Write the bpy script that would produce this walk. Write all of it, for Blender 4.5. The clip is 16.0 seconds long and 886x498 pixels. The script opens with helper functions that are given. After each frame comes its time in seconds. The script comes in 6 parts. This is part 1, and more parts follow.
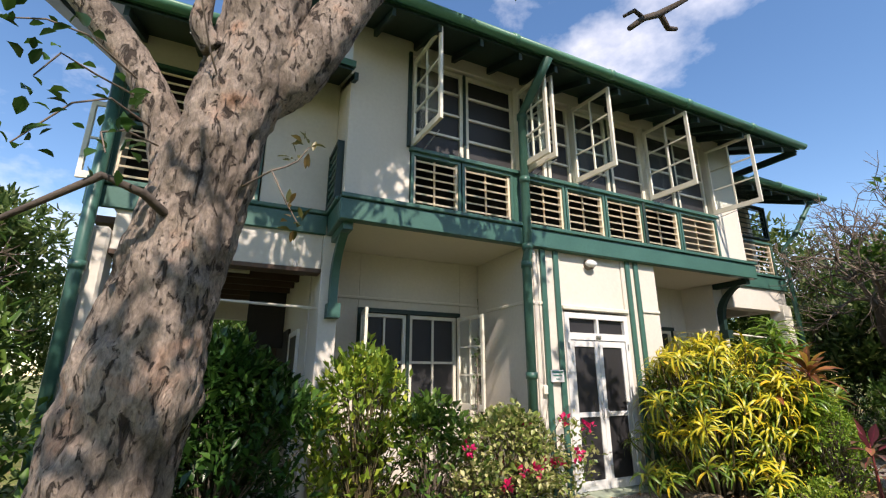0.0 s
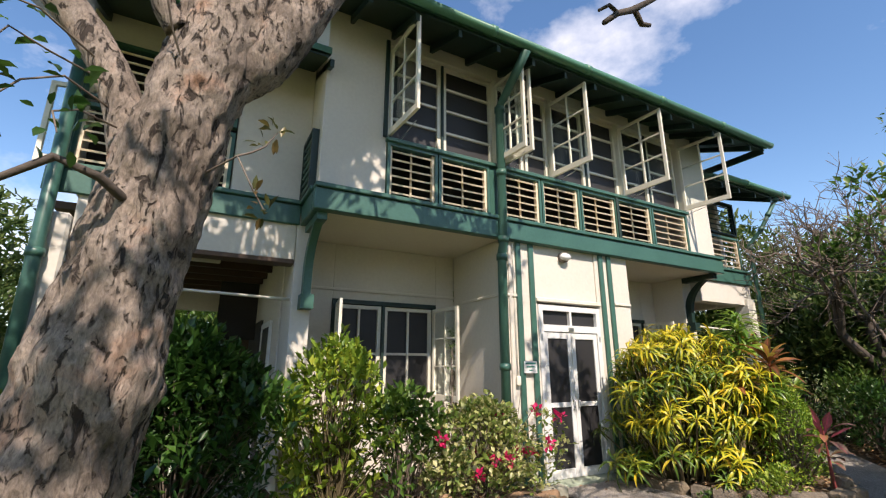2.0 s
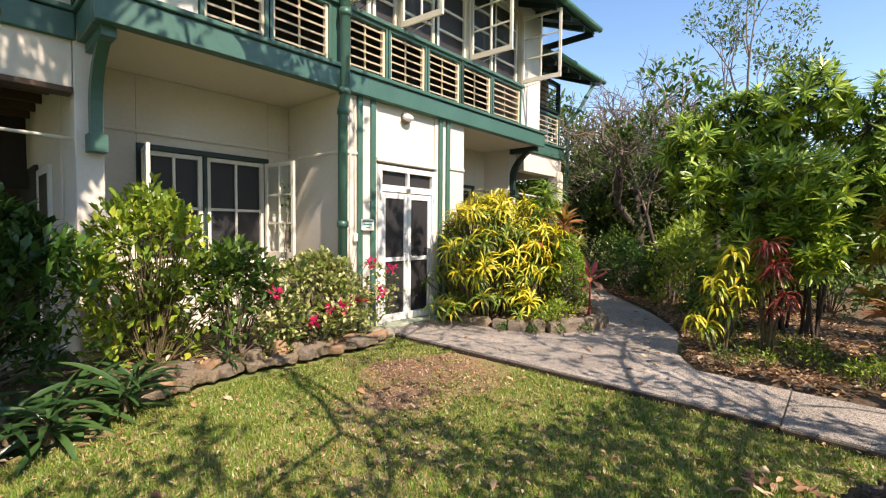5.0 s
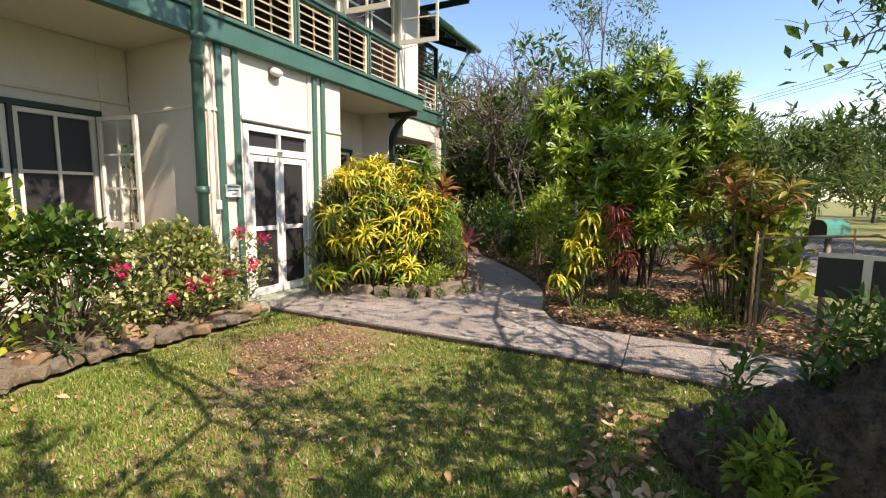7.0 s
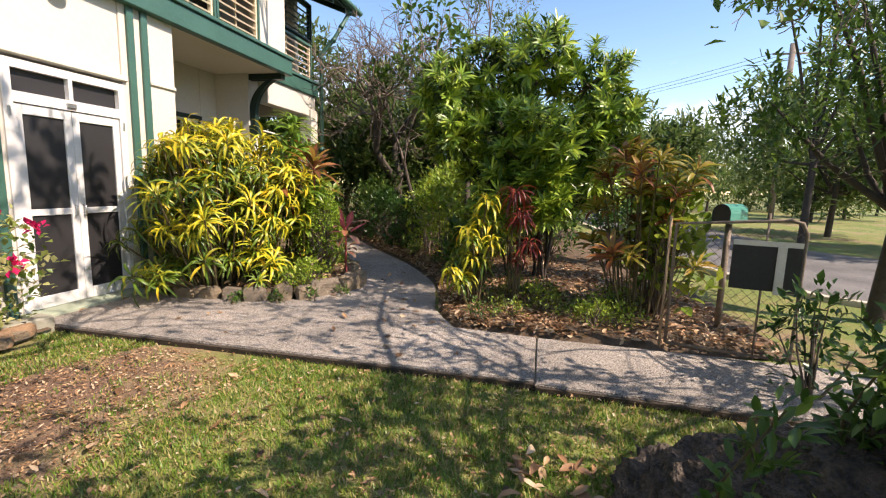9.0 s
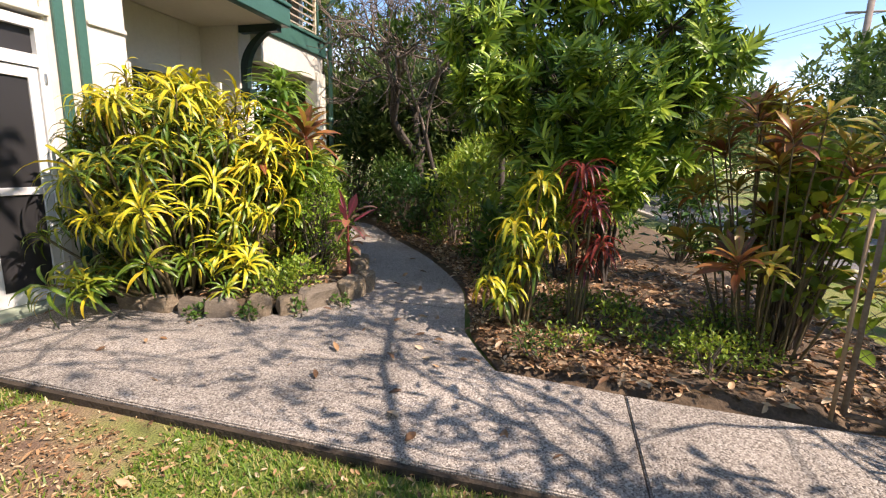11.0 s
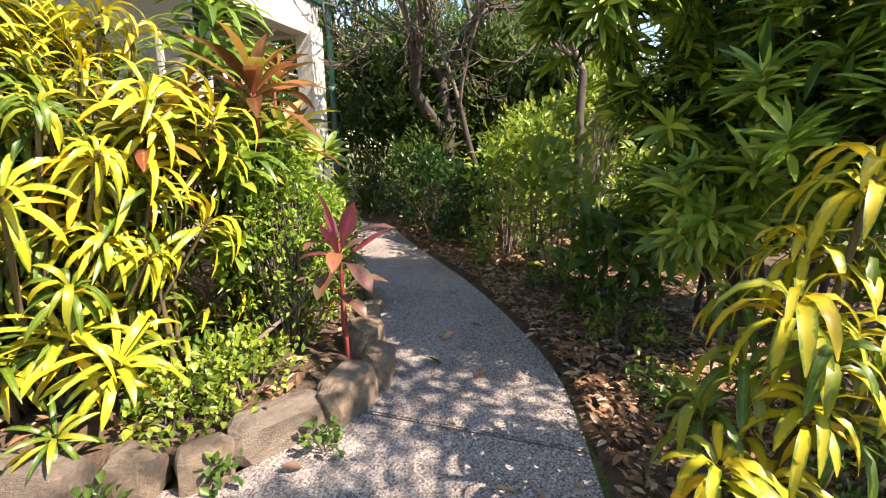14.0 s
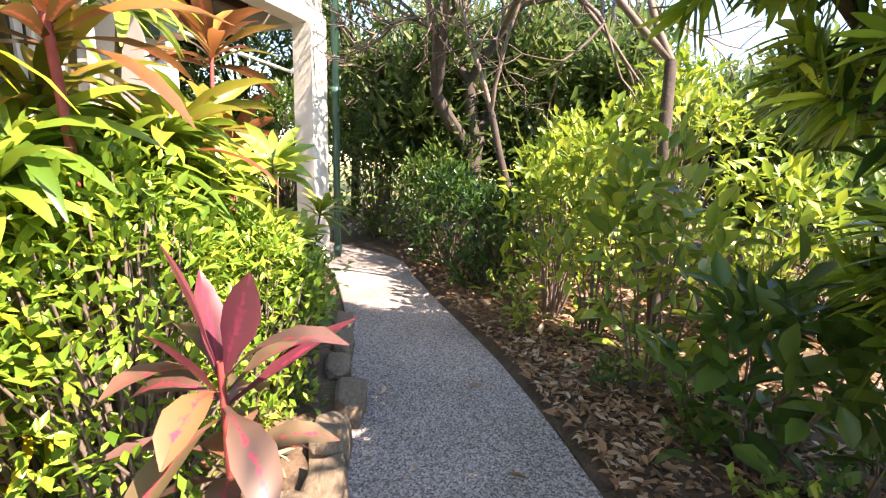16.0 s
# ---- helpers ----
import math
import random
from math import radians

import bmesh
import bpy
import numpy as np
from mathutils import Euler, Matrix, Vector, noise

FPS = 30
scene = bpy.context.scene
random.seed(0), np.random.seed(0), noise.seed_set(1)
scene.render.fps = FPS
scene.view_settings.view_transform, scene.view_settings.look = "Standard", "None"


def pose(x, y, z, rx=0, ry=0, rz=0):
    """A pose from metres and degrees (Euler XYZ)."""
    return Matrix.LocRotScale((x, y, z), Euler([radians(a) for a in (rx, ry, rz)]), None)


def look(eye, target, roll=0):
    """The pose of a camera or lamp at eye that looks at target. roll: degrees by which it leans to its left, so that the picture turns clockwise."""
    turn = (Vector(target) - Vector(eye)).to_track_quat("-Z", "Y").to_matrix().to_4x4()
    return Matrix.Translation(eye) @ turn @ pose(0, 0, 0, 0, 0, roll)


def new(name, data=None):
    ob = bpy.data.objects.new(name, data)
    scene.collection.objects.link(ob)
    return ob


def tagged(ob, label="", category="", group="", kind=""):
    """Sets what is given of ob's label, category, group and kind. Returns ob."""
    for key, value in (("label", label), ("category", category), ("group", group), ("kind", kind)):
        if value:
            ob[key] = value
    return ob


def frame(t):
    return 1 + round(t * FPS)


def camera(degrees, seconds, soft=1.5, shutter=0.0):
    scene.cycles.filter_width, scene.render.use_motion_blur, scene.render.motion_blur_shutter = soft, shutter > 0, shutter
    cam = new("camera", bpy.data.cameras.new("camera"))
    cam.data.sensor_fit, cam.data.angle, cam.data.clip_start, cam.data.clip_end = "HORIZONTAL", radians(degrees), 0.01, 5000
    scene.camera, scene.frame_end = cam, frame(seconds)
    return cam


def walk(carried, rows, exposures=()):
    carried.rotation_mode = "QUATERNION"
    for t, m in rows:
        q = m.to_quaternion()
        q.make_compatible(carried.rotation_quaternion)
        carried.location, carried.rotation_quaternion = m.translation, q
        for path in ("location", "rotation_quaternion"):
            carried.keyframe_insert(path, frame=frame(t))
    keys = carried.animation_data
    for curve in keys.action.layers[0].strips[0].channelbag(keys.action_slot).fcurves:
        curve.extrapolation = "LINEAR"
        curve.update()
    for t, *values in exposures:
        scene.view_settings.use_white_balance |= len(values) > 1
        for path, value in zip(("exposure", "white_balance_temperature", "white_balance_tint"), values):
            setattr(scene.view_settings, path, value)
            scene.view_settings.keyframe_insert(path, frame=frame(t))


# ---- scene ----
cam = camera(89.5, 16.0, soft=1.2)
PATH = [
    (0, (0.116, 0.361, 1.53), (0.941, 2.1, 2.073), 0.1),
    (0.5, (0.127, 0.364, 1.535), (0.97, 2.096, 2.074), 0.1),
    (1, (0.135, 0.373, 1.525), (0.992, 2.098, 2.062), 0.0),
    (1.5, (0.139, 0.376, 1.525), (1.017, 2.093, 2.054), 0.0),
    (2, (0.153, 0.358, 1.523), (1.069, 2.062, 2.034), 0.0),
    (2.5, (0.148, 0.369, 1.521), (1.135, 2.043, 1.996), -0.1),
    (3, (0.171, 0.354, 1.521), (1.236, 1.997, 1.926), -0.2),
    (3.5, (0.165, 0.371, 1.501), (1.335, 1.967, 1.793), 0.3),
    (4, (0.174, 0.376, 1.488), (1.458, 1.902, 1.635), 0.6),
    (4.5, (0.192, 0.384, 1.445), (1.58, 1.824, 1.466), 0.5),
    (5, (0.2, 0.355, 1.456), (1.69, 1.685, 1.371), 0.5),
    (5.2, (0.211, 0.354, 1.443), (1.755, 1.62, 1.328), 0.3),
    (7.3, (0.265, 0.389, 1.495), (2.088, 1.181, 1.266), 0.7),
    (7.4, (0.29, 0.415, 1.498), (2.127, 1.172, 1.271), 0.7),
    (7.5, (0.304, 0.433, 1.501), (2.147, 1.173, 1.261), 0.8),
    (8, (0.589, 0.539, 1.444), (2.483, 1.133, 1.195), 1.2),
    (8.5, (0.901, 0.601, 1.431), (2.827, 1.071, 1.172), 1.4),
    (8.7, (1.047, 0.632, 1.399), (2.981, 1.065, 1.134), 1.6),
    (10.8, (2.576, 1.066, 1.349), (4.493, 1.504, 0.983), 1.8),
    (11, (2.703, 1.099, 1.339), (4.601, 1.607, 0.962), 1.8),
    (11.5, (2.997, 1.228, 1.348), (4.835, 1.916, 0.96), 2.0),
    (12, (3.303, 1.423, 1.334), (5.092, 2.222, 0.933), 1.5),
    (12.5, (3.601, 1.562, 1.314), (5.399, 2.331, 0.894), 1.2),
    (13, (4.015, 1.702, 1.281), (5.832, 2.408, 0.834), 0.6),
    (13.5, (4.471, 1.87, 1.234), (6.311, 2.504, 0.774), 0.2),
    (14, (4.834, 2.01, 1.288), (6.691, 2.603, 0.839), -0.1),
    (14.5, (5.219, 2.093, 1.281), (7.08, 2.676, 0.836), -0.0),
    (15, (5.556, 2.2, 1.237), (7.417, 2.791, 0.805), 0.2),
    (15.5, (5.864, 2.319, 1.245), (7.718, 2.954, 0.847), 0.7),
    (16, (6.188, 2.455, 1.242), (8.032, 3.139, 0.877), 1.7),
]
walk(cam, [(t, look(eye, target, roll)) for t, eye, target, roll in PATH], exposures=[(0, 0.52, 7250, 18), (2.5, 0.5, 7400, 18), (5, 0.9, 7850, 20), (8, 0.8, 7900, 22), (11, 0.9, 7600, 22), (11.7, 0.62, 7600, 22), (12.5, 0.55, 7600, 21), (13.2, 1.02, 7600, 21), (14.5, 1.68, 7700, 26), (16, 2.32, 7950, 27)])

# ---- daylight ----
SUN_TRAVEL = Vector((0.18, 1.0, -1.08)).normalized()
world = bpy.data.worlds.new("sky")
scene.world = world
world.use_nodes = True
wn, wl = world.node_tree.nodes, world.node_tree.links
sky = wn.new("ShaderNodeTexSky")
sky.sky_type, sky.sun_disc = "NISHITA", False
sky.sun_elevation, sky.sun_rotation = math.asin(-SUN_TRAVEL.z), math.atan2(-SUN_TRAVEL.x, -SUN_TRAVEL.y)
sky.air_density, sky.dust_density, sky.ozone_density = 1.0, 0.0, 1.6
coord = wn.new("ShaderNodeTexCoord")
stretch = wn.new("ShaderNodeMapping")
stretch.inputs["Scale"].default_value, stretch.inputs["Location"].default_value = (1.0, 1.0, 1.6), (0.35, -0.2, 0.1)
cloud = wn.new("ShaderNodeTexNoise")
cloud.inputs["Scale"].default_value, cloud.inputs["Detail"].default_value = 2.1, 7
cloud.inputs["Roughness"].default_value = 0.58
edge = wn.new("ShaderNodeMapRange")
edge.inputs[1].default_value, edge.inputs[2].default_value, edge.inputs[4].default_value = 0.50, 0.72, 0.85
white = wn.new("ShaderNodeMix")
white.data_type = "RGBA"
white.inputs[7].default_value = (7.5, 7.8, 8.4, 1)
wl.new(coord.outputs["Generated"], stretch.inputs[0])
wl.new(stretch.outputs[0], cloud.inputs["Vector"])
wl.new(cloud.outputs[0], edge.inputs[0])
wl.new(edge.outputs[0], white.inputs[0])
rich = wn.new("ShaderNodeHueSaturation")
rich.inputs["Saturation"].default_value, rich.inputs["Value"].default_value = 1.2, 1.12
wl.new(sky.outputs[0], rich.inputs["Color"])
wl.new(rich.outputs[0], white.inputs[6])
wl.new(white.outputs[2], wn["Background"].inputs[0])
wn["Background"].inputs[1].default_value = 0.15
sun = new("sun", bpy.data.lights.new("sun", "SUN"))
sun.data.energy, sun.data.angle, sun.data.color = 4.7, radians(0.42), (1.0, 0.95, 0.87)
sun.matrix_world = look((0, 0, 20), Vector((0, 0, 20)) + SUN_TRAVEL)

rng = random.Random(7)
nrng = np.random.default_rng(11)


# ---- materials ----
def node_mat(name):
    m = bpy.data.materials.new(name)
    m.use_nodes = True
    nt = m.node_tree
    return m, nt.nodes, nt.links, nt.nodes["Principled BSDF"]


def noise_node(n, l, scale, detail=4, coord_name="Object"):
    tc = n.new("ShaderNodeTexCoord")
    t = n.new("ShaderNodeTexNoise")
    t.inputs["Scale"].default_value, t.inputs["Detail"].default_value = scale, detail
    l.new(tc.outputs[coord_name], t.inputs["Vector"])
    return t


def ramp(n, stops):
    r = n.new("ShaderNodeValToRGB")
    while len(r.color_ramp.elements) < len(stops):
        r.color_ramp.elements.new(0.5)
    for e, (p, c) in zip(r.color_ramp.elements, stops):
        e.position, e.color = p, (*c, 1)
    return r


def surface(name, dark, light, rough=0.6, coarse=1.5, fine=40.0, bump=0.15, metal=0.0, spread=0.25, dist=0.01):
    """Paint, stone, bark and the like: two scales of colour change and a fine relief."""
    m, n, l, b = node_mat(name)
    a, f = noise_node(n, l, coarse, 5), noise_node(n, l, fine, 3)
    mixf = n.new("ShaderNodeMath")
    mixf.operation = "MULTIPLY_ADD"
    mixf.inputs[1].default_value, mixf.inputs[2].default_value = 0.45, 0.0
    l.new(f.outputs[0], mixf.inputs[0])
    add = n.new("ShaderNodeMath")
    add.operation = "MULTIPLY_ADD"
    add.inputs[1].default_value = 0.55
    l.new(a.outputs[0], add.inputs[0])
    l.new(mixf.outputs[0], add.inputs[2])
    r = ramp(n, [(0.5 - spread, dark), (0.5 + spread, light)])
    l.new(add.outputs[0], r.inputs[0])
    l.new(r.outputs[0], b.inputs["Base Color"])
    b.inputs["Roughness"].default_value, b.inputs["Metallic"].default_value = rough, metal
    if bump:
        bp = n.new("ShaderNodeBump")
        bp.inputs["Strength"].default_value, bp.inputs["Distance"].default_value = bump, dist
        l.new(add.outputs[0], bp.inputs["Height"])
        l.new(bp.outputs[0], b.inputs["Normal"])
    return m


def leaf_mat(name, stops, vein=None, vein_width=0.3, rough=0.4, through_light=0.35):
    """Leaves: each one takes its colour from a ramp; vein is a second colour along the middle of the blade."""
    m, n, l, b = node_mat(name)
    g = n.new("ShaderNodeNewGeometry")
    r = ramp(n, stops)
    l.new(g.outputs["Random Per Island"], r.inputs[0])
    colour = r.outputs[0]
    if vein:
        uv = n.new("ShaderNodeTexCoord")
        sep = n.new("ShaderNodeSeparateXYZ")
        l.new(uv.outputs["UV"], sep.inputs[0])
        off = n.new("ShaderNodeMath")
        off.operation = "SUBTRACT"
        off.inputs[1].default_value = 0.5
        l.new(sep.outputs[0], off.inputs[0])
        ab = n.new("ShaderNodeMath")
        ab.operation = "ABSOLUTE"
        l.new(off.outputs[0], ab.inputs[0])
        wob = noise_node(n, l, 55, 2)
        ad = n.new("ShaderNodeMath")
        ad.operation = "MULTIPLY_ADD"
        ad.inputs[1].default_value = 0.5
        l.new(wob.outputs[0], ad.inputs[0])
        l.new(ab.outputs[0], ad.inputs[2])
        mr = n.new("ShaderNodeMapRange")
        mr.inputs[1].default_value, mr.inputs[2].default_value = 0.25 + vein_width - 0.06, 0.25 + vein_width + 0.06
        mr.inputs[3].default_value, mr.inputs[4].default_value = 1, 0
        l.new(ad.outputs[0], mr.inputs[0])
        mx = n.new("ShaderNodeMix")
        mx.data_type = "RGBA"
        vr = ramp(n, vein)
        l.new(g.outputs["Random Per Island"], vr.inputs[0])
        l.new(mr.outputs[0], mx.inputs[0])
        l.new(colour, mx.inputs[6])
        l.new(vr.outputs[0], mx.inputs[7])
        colour = mx.outputs[2]
    l.new(colour, b.inputs["Base Color"])
    b.inputs["Roughness"].default_value = rough
    tr = n.new("ShaderNodeBsdfTranslucent")
    l.new(colour, tr.inputs[0])
    ms = n.new("ShaderNodeMixShader")
    ms.inputs[0].default_value = through_light
    l.new(b.outputs[0], ms.inputs[1])
    l.new(tr.outputs[0], ms.inputs[2])
    l.new(ms.outputs[0], n["Material Output"].inputs[0])
    return m


def pebble_mat(name, cols, cell=130.0, rough=0.85, stain=(0.55, 1.0)):
    """Exposed aggregate: small stones of mixed greys in a cement bed."""
    m, n, l, b = node_mat(name)
    tc = n.new("ShaderNodeTexCoord")
    v = n.new("ShaderNodeTexVoronoi")
    v.inputs["Scale"].default_value = cell
    l.new(tc.outputs["Object"], v.inputs["Vector"])
    sep = n.new("ShaderNodeSeparateColor")
    l.new(v.outputs["Color"], sep.inputs[0])
    r = ramp(n, cols)
    l.new(sep.outputs[0], r.inputs[0])
    big = noise_node(n, l, 0.9, 6)
    mr = n.new("ShaderNodeMapRange")
    mr.inputs[1].default_value, mr.inputs[2].default_value = 0.3, 0.7
    mr.inputs[3].default_value, mr.inputs[4].default_value = stain
    l.new(big.outputs[0], mr.inputs[0])
    mx = n.new("ShaderNodeMix")
    mx.data_type, mx.blend_type = "RGBA", "MULTIPLY"
    mx.inputs[0].default_value = 1
    l.new(r.outputs[0], mx.inputs[6])
    l.new(mr.outputs[0], mx.inputs[7])
    l.new(mx.outputs[2], b.inputs["Base Color"])
    b.inputs["Roughness"].default_value = rough
    bp = n.new("ShaderNodeBump")
    bp.invert = True
    bp.inputs["Strength"].default_value, bp.inputs["Distance"].default_value = 0.7, 0.006
    l.new(v.outputs["Distance"], bp.inputs["Height"])
    l.new(bp.outputs[0], b.inputs["Normal"])
    return m


def glass_mat():
    m, n, l, b = node_mat("window_glass")
    b.inputs["Base Color"].default_value = (0.86, 0.93, 0.92, 1)
    b.inputs["Roughness"].default_value, b.inputs["Transmission Weight"].default_value = 0.03, 1.0
    b.inputs["IOR"].default_value = 1.45
    return m


CREAM = surface("cream_render", (0.55, 0.51, 0.45), (0.66, 0.62, 0.55), 0.75, 0.9, 22, 0.12)
SOFFIT = surface("cream_soffit", (0.60, 0.55, 0.46), (0.68, 0.63, 0.53), 0.75, 0.8, 15, 0.08)
WHITE = surface("white_gloss_paint", (0.62, 0.62, 0.61), (0.74, 0.74, 0.73), 0.35, 2.0, 30, 0.05)
OFFWHITE = surface("weathered_white_paint", (0.60, 0.56, 0.46), (0.76, 0.73, 0.64), 0.5, 4.0, 40, 0.1)
IVORY = surface("ivory_slat_paint", (0.62, 0.50, 0.36), (0.76, 0.67, 0.52), 0.5, 5.0, 60, 0.1)
GREEN = surface("green_gloss_paint", (0.030, 0.092, 0.072), (0.050, 0.140, 0.110), 0.38, 2.2, 35, 0.08)
# dark trim green; under eaves and at the far end it holds shade as colour
DKGREEN = surface("dark_green_trim_and_shade", (0.006, 0.020, 0.016), (0.014, 0.040, 0.032), 0.5, 2.0, 30, 0.06)
GUTTER = surface("green_gutter_paint", (0.040, 0.150, 0.095), (0.085, 0.235, 0.15), 0.4, 3.0, 50, 0.1)
ROOFMETAL = surface("green_roof_metal", (0.03, 0.10, 0.07), (0.05, 0.15, 0.10), 0.45, 1.0, 12, 0.05)
SCREEN = surface("insect_screen", (0.016, 0.016, 0.018), (0.026, 0.025, 0.027), 0.55, 3.0, 300, 0.2)
# near black: the shade of unlit rooms, put into the colour
ROOM_SHADE = surface("painted_room_shade", (0.02, 0.018, 0.016), (0.035, 0.03, 0.028), 0.9, 1.0, 10, 0.0)
TIMBER = surface("dark_stained_timber", (0.05, 0.028, 0.018), (0.11, 0.06, 0.035), 0.6, 1.5, 30, 0.15)
CONCRETE = surface("mossy_concrete", (0.20, 0.20, 0.15), (0.36, 0.34, 0.28), 0.9, 3.0, 40, 0.3)
SILL = surface("pale_green_sill", (0.24, 0.30, 0.22), (0.36, 0.40, 0.31), 0.8, 3.0, 40, 0.2)
STONE = surface("garden_stone", (0.13, 0.095, 0.06), (0.38, 0.30, 0.21), 0.9, 9.0, 60, 0.9, dist=0.03)
GREYSTONE = surface("grey_garden_stone", (0.11, 0.09, 0.065), (0.32, 0.26, 0.20), 0.9, 9.0, 60, 0.9, dist=0.03)
RUSTSTONE = surface("rusty_garden_stone", (0.20, 0.11, 0.06), (0.38, 0.25, 0.15), 0.9, 6.0, 45, 0.6, dist=0.02)
PATHMAT = pebble_mat("exposed_aggregate", [(0.0, (0.10, 0.085, 0.075)), (0.35, (0.30, 0.26, 0.225)), (0.7, (0.44, 0.395, 0.345)), (1.0, (0.62, 0.58, 0.52))])
ROADMAT = pebble_mat("road_asphalt", [(0.0, (0.10, 0.095, 0.09)), (1.0, (0.22, 0.21, 0.20))], 60)
GLASS = glass_mat()
CHROME = surface("dull_metal", (0.45, 0.45, 0.45), (0.6, 0.6, 0.6), 0.35, 3, 30, 0.0, 0.9)
KERB = surface("pale_concrete_kerb", (0.42, 0.37, 0.28), (0.56, 0.50, 0.40), 0.85, 3, 40, 0.2)
# leaning trunk bark, blackened to carry the shade it stands in
BLACKBARK = surface("shade_black_bark", (0.022, 0.017, 0.013), (0.12, 0.092, 0.07), 0.85, 14, 60, 1.0, spread=0.12, dist=0.06)
STAKE = surface("bleached_timber_stake", (0.26, 0.17, 0.10), (0.42, 0.30, 0.19), 0.8, 9, 60, 0.2)
RUST = surface("rusted_galvanised_pipe", (0.12, 0.08, 0.055), (0.33, 0.28, 0.23), 0.7, 9, 60, 0.2, 0.4)
BOARD = surface("black_board", (0.012, 0.012, 0.012), (0.03, 0.03, 0.03), 0.5, 3, 30, 0.05)
MAILGREEN = surface("green_mailbox_plastic", (0.03, 0.20, 0.16), (0.05, 0.27, 0.22), 0.35, 2, 20, 0.02)
INK = surface("sign_ink", (0.02, 0.16, 0.13), (0.03, 0.2, 0.16), 0.6, 3, 30, 0)
GREYBARK = surface("pale_grey_bark", (0.13, 0.10, 0.085), (0.30, 0.25, 0.21), 0.9, 6, 40, 0.5, dist=0.02)
DARKBARK = surface("dark_bark", (0.035, 0.028, 0.024), (0.10, 0.08, 0.065), 0.95, 7, 40, 0.6, dist=0.02)
TWIG = surface("grey_brown_twig", (0.10, 0.075, 0.06), (0.22, 0.175, 0.14), 0.9, 10, 60, 0.3)
STEM = surface("green_brown_stem", (0.07, 0.06, 0.03), (0.16, 0.12, 0.06), 0.8, 12, 60, 0.2)


def bark_mat():
    """Big tree: buff-grey shaggy plates with dark upright fissures and patches of pink inner bark."""
    m, n, l, b = node_mat("flaking_bark")
    tc = n.new("ShaderNodeTexCoord")
    mp = n.new("ShaderNodeMapping")
    mp.inputs["Scale"].default_value = (1.0, 1.0, 0.42)
    l.new(tc.outputs["Object"], mp.inputs[0])

    def field(scale, detail, rough, twist, source):
        t = n.new("ShaderNodeTexNoise")
        t.inputs["Scale"].default_value, t.inputs["Detail"].default_value = scale, detail
        t.inputs["Roughness"].default_value, t.inputs["Distortion"].default_value = rough, twist
        l.new(source, t.inputs["Vector"])
        return t.outputs[0]

    def remap(value, lo, hi, a, b):
        r = n.new("ShaderNodeMapRange")
        for k, v in enumerate((lo, hi, a, b)):
            r.inputs[k + 1].default_value = v
        l.new(value, r.inputs[0])
        return r.outputs[0]

    shag = field(24, 12, 0.64, 0.8, mp.outputs[0])
    chips = field(70, 8, 0.7, 0.6, mp.outputs[0])
    patch = field(3.6, 10, 0.62, 0.4, tc.outputs["Object"])
    plates = ramp(n, [(0.34, (0.14, 0.11, 0.09)), (0.45, (0.25, 0.20, 0.165)), (0.54, (0.36, 0.295, 0.25)), (0.62, (0.39, 0.275, 0.215)), (0.70, (0.38, 0.21, 0.14))])
    l.new(patch, plates.inputs[0])
    speck = n.new("ShaderNodeMix")
    speck.data_type, speck.blend_type = "RGBA", "MULTIPLY"
    speck.inputs[0].default_value = 1.0
    l.new(plates.outputs[0], speck.inputs[6])
    l.new(remap(chips, 0.34, 0.62, 0.5, 1.2), speck.inputs[7])
    gap = remap(shag, 0.39, 0.45, 0.0, 1.0)
    mx = n.new("ShaderNodeMix")
    mx.data_type = "RGBA"
    mx.inputs[6].default_value = (0.045, 0.032, 0.025, 1)
    l.new(gap, mx.inputs[0])
    l.new(speck.outputs[2], mx.inputs[7])
    l.new(mx.outputs[2], b.inputs["Base Color"])
    b.inputs["Roughness"].default_value = 0.92
    relief = n.new("ShaderNodeMath")
    relief.operation = "MULTIPLY_ADD"
    relief.inputs[1].default_value = 0.5
    l.new(chips, relief.inputs[0])
    l.new(gap, relief.inputs[2])
    bp = n.new("ShaderNodeBump")
    bp.inputs["Strength"].default_value, bp.inputs["Distance"].default_value = 1.0, 0.03
    l.new(relief.outputs[0], bp.inputs["Height"])
    l.new(bp.outputs[0], b.inputs["Normal"])
    return m


BARK = bark_mat()


LAWN_Z = -0.06


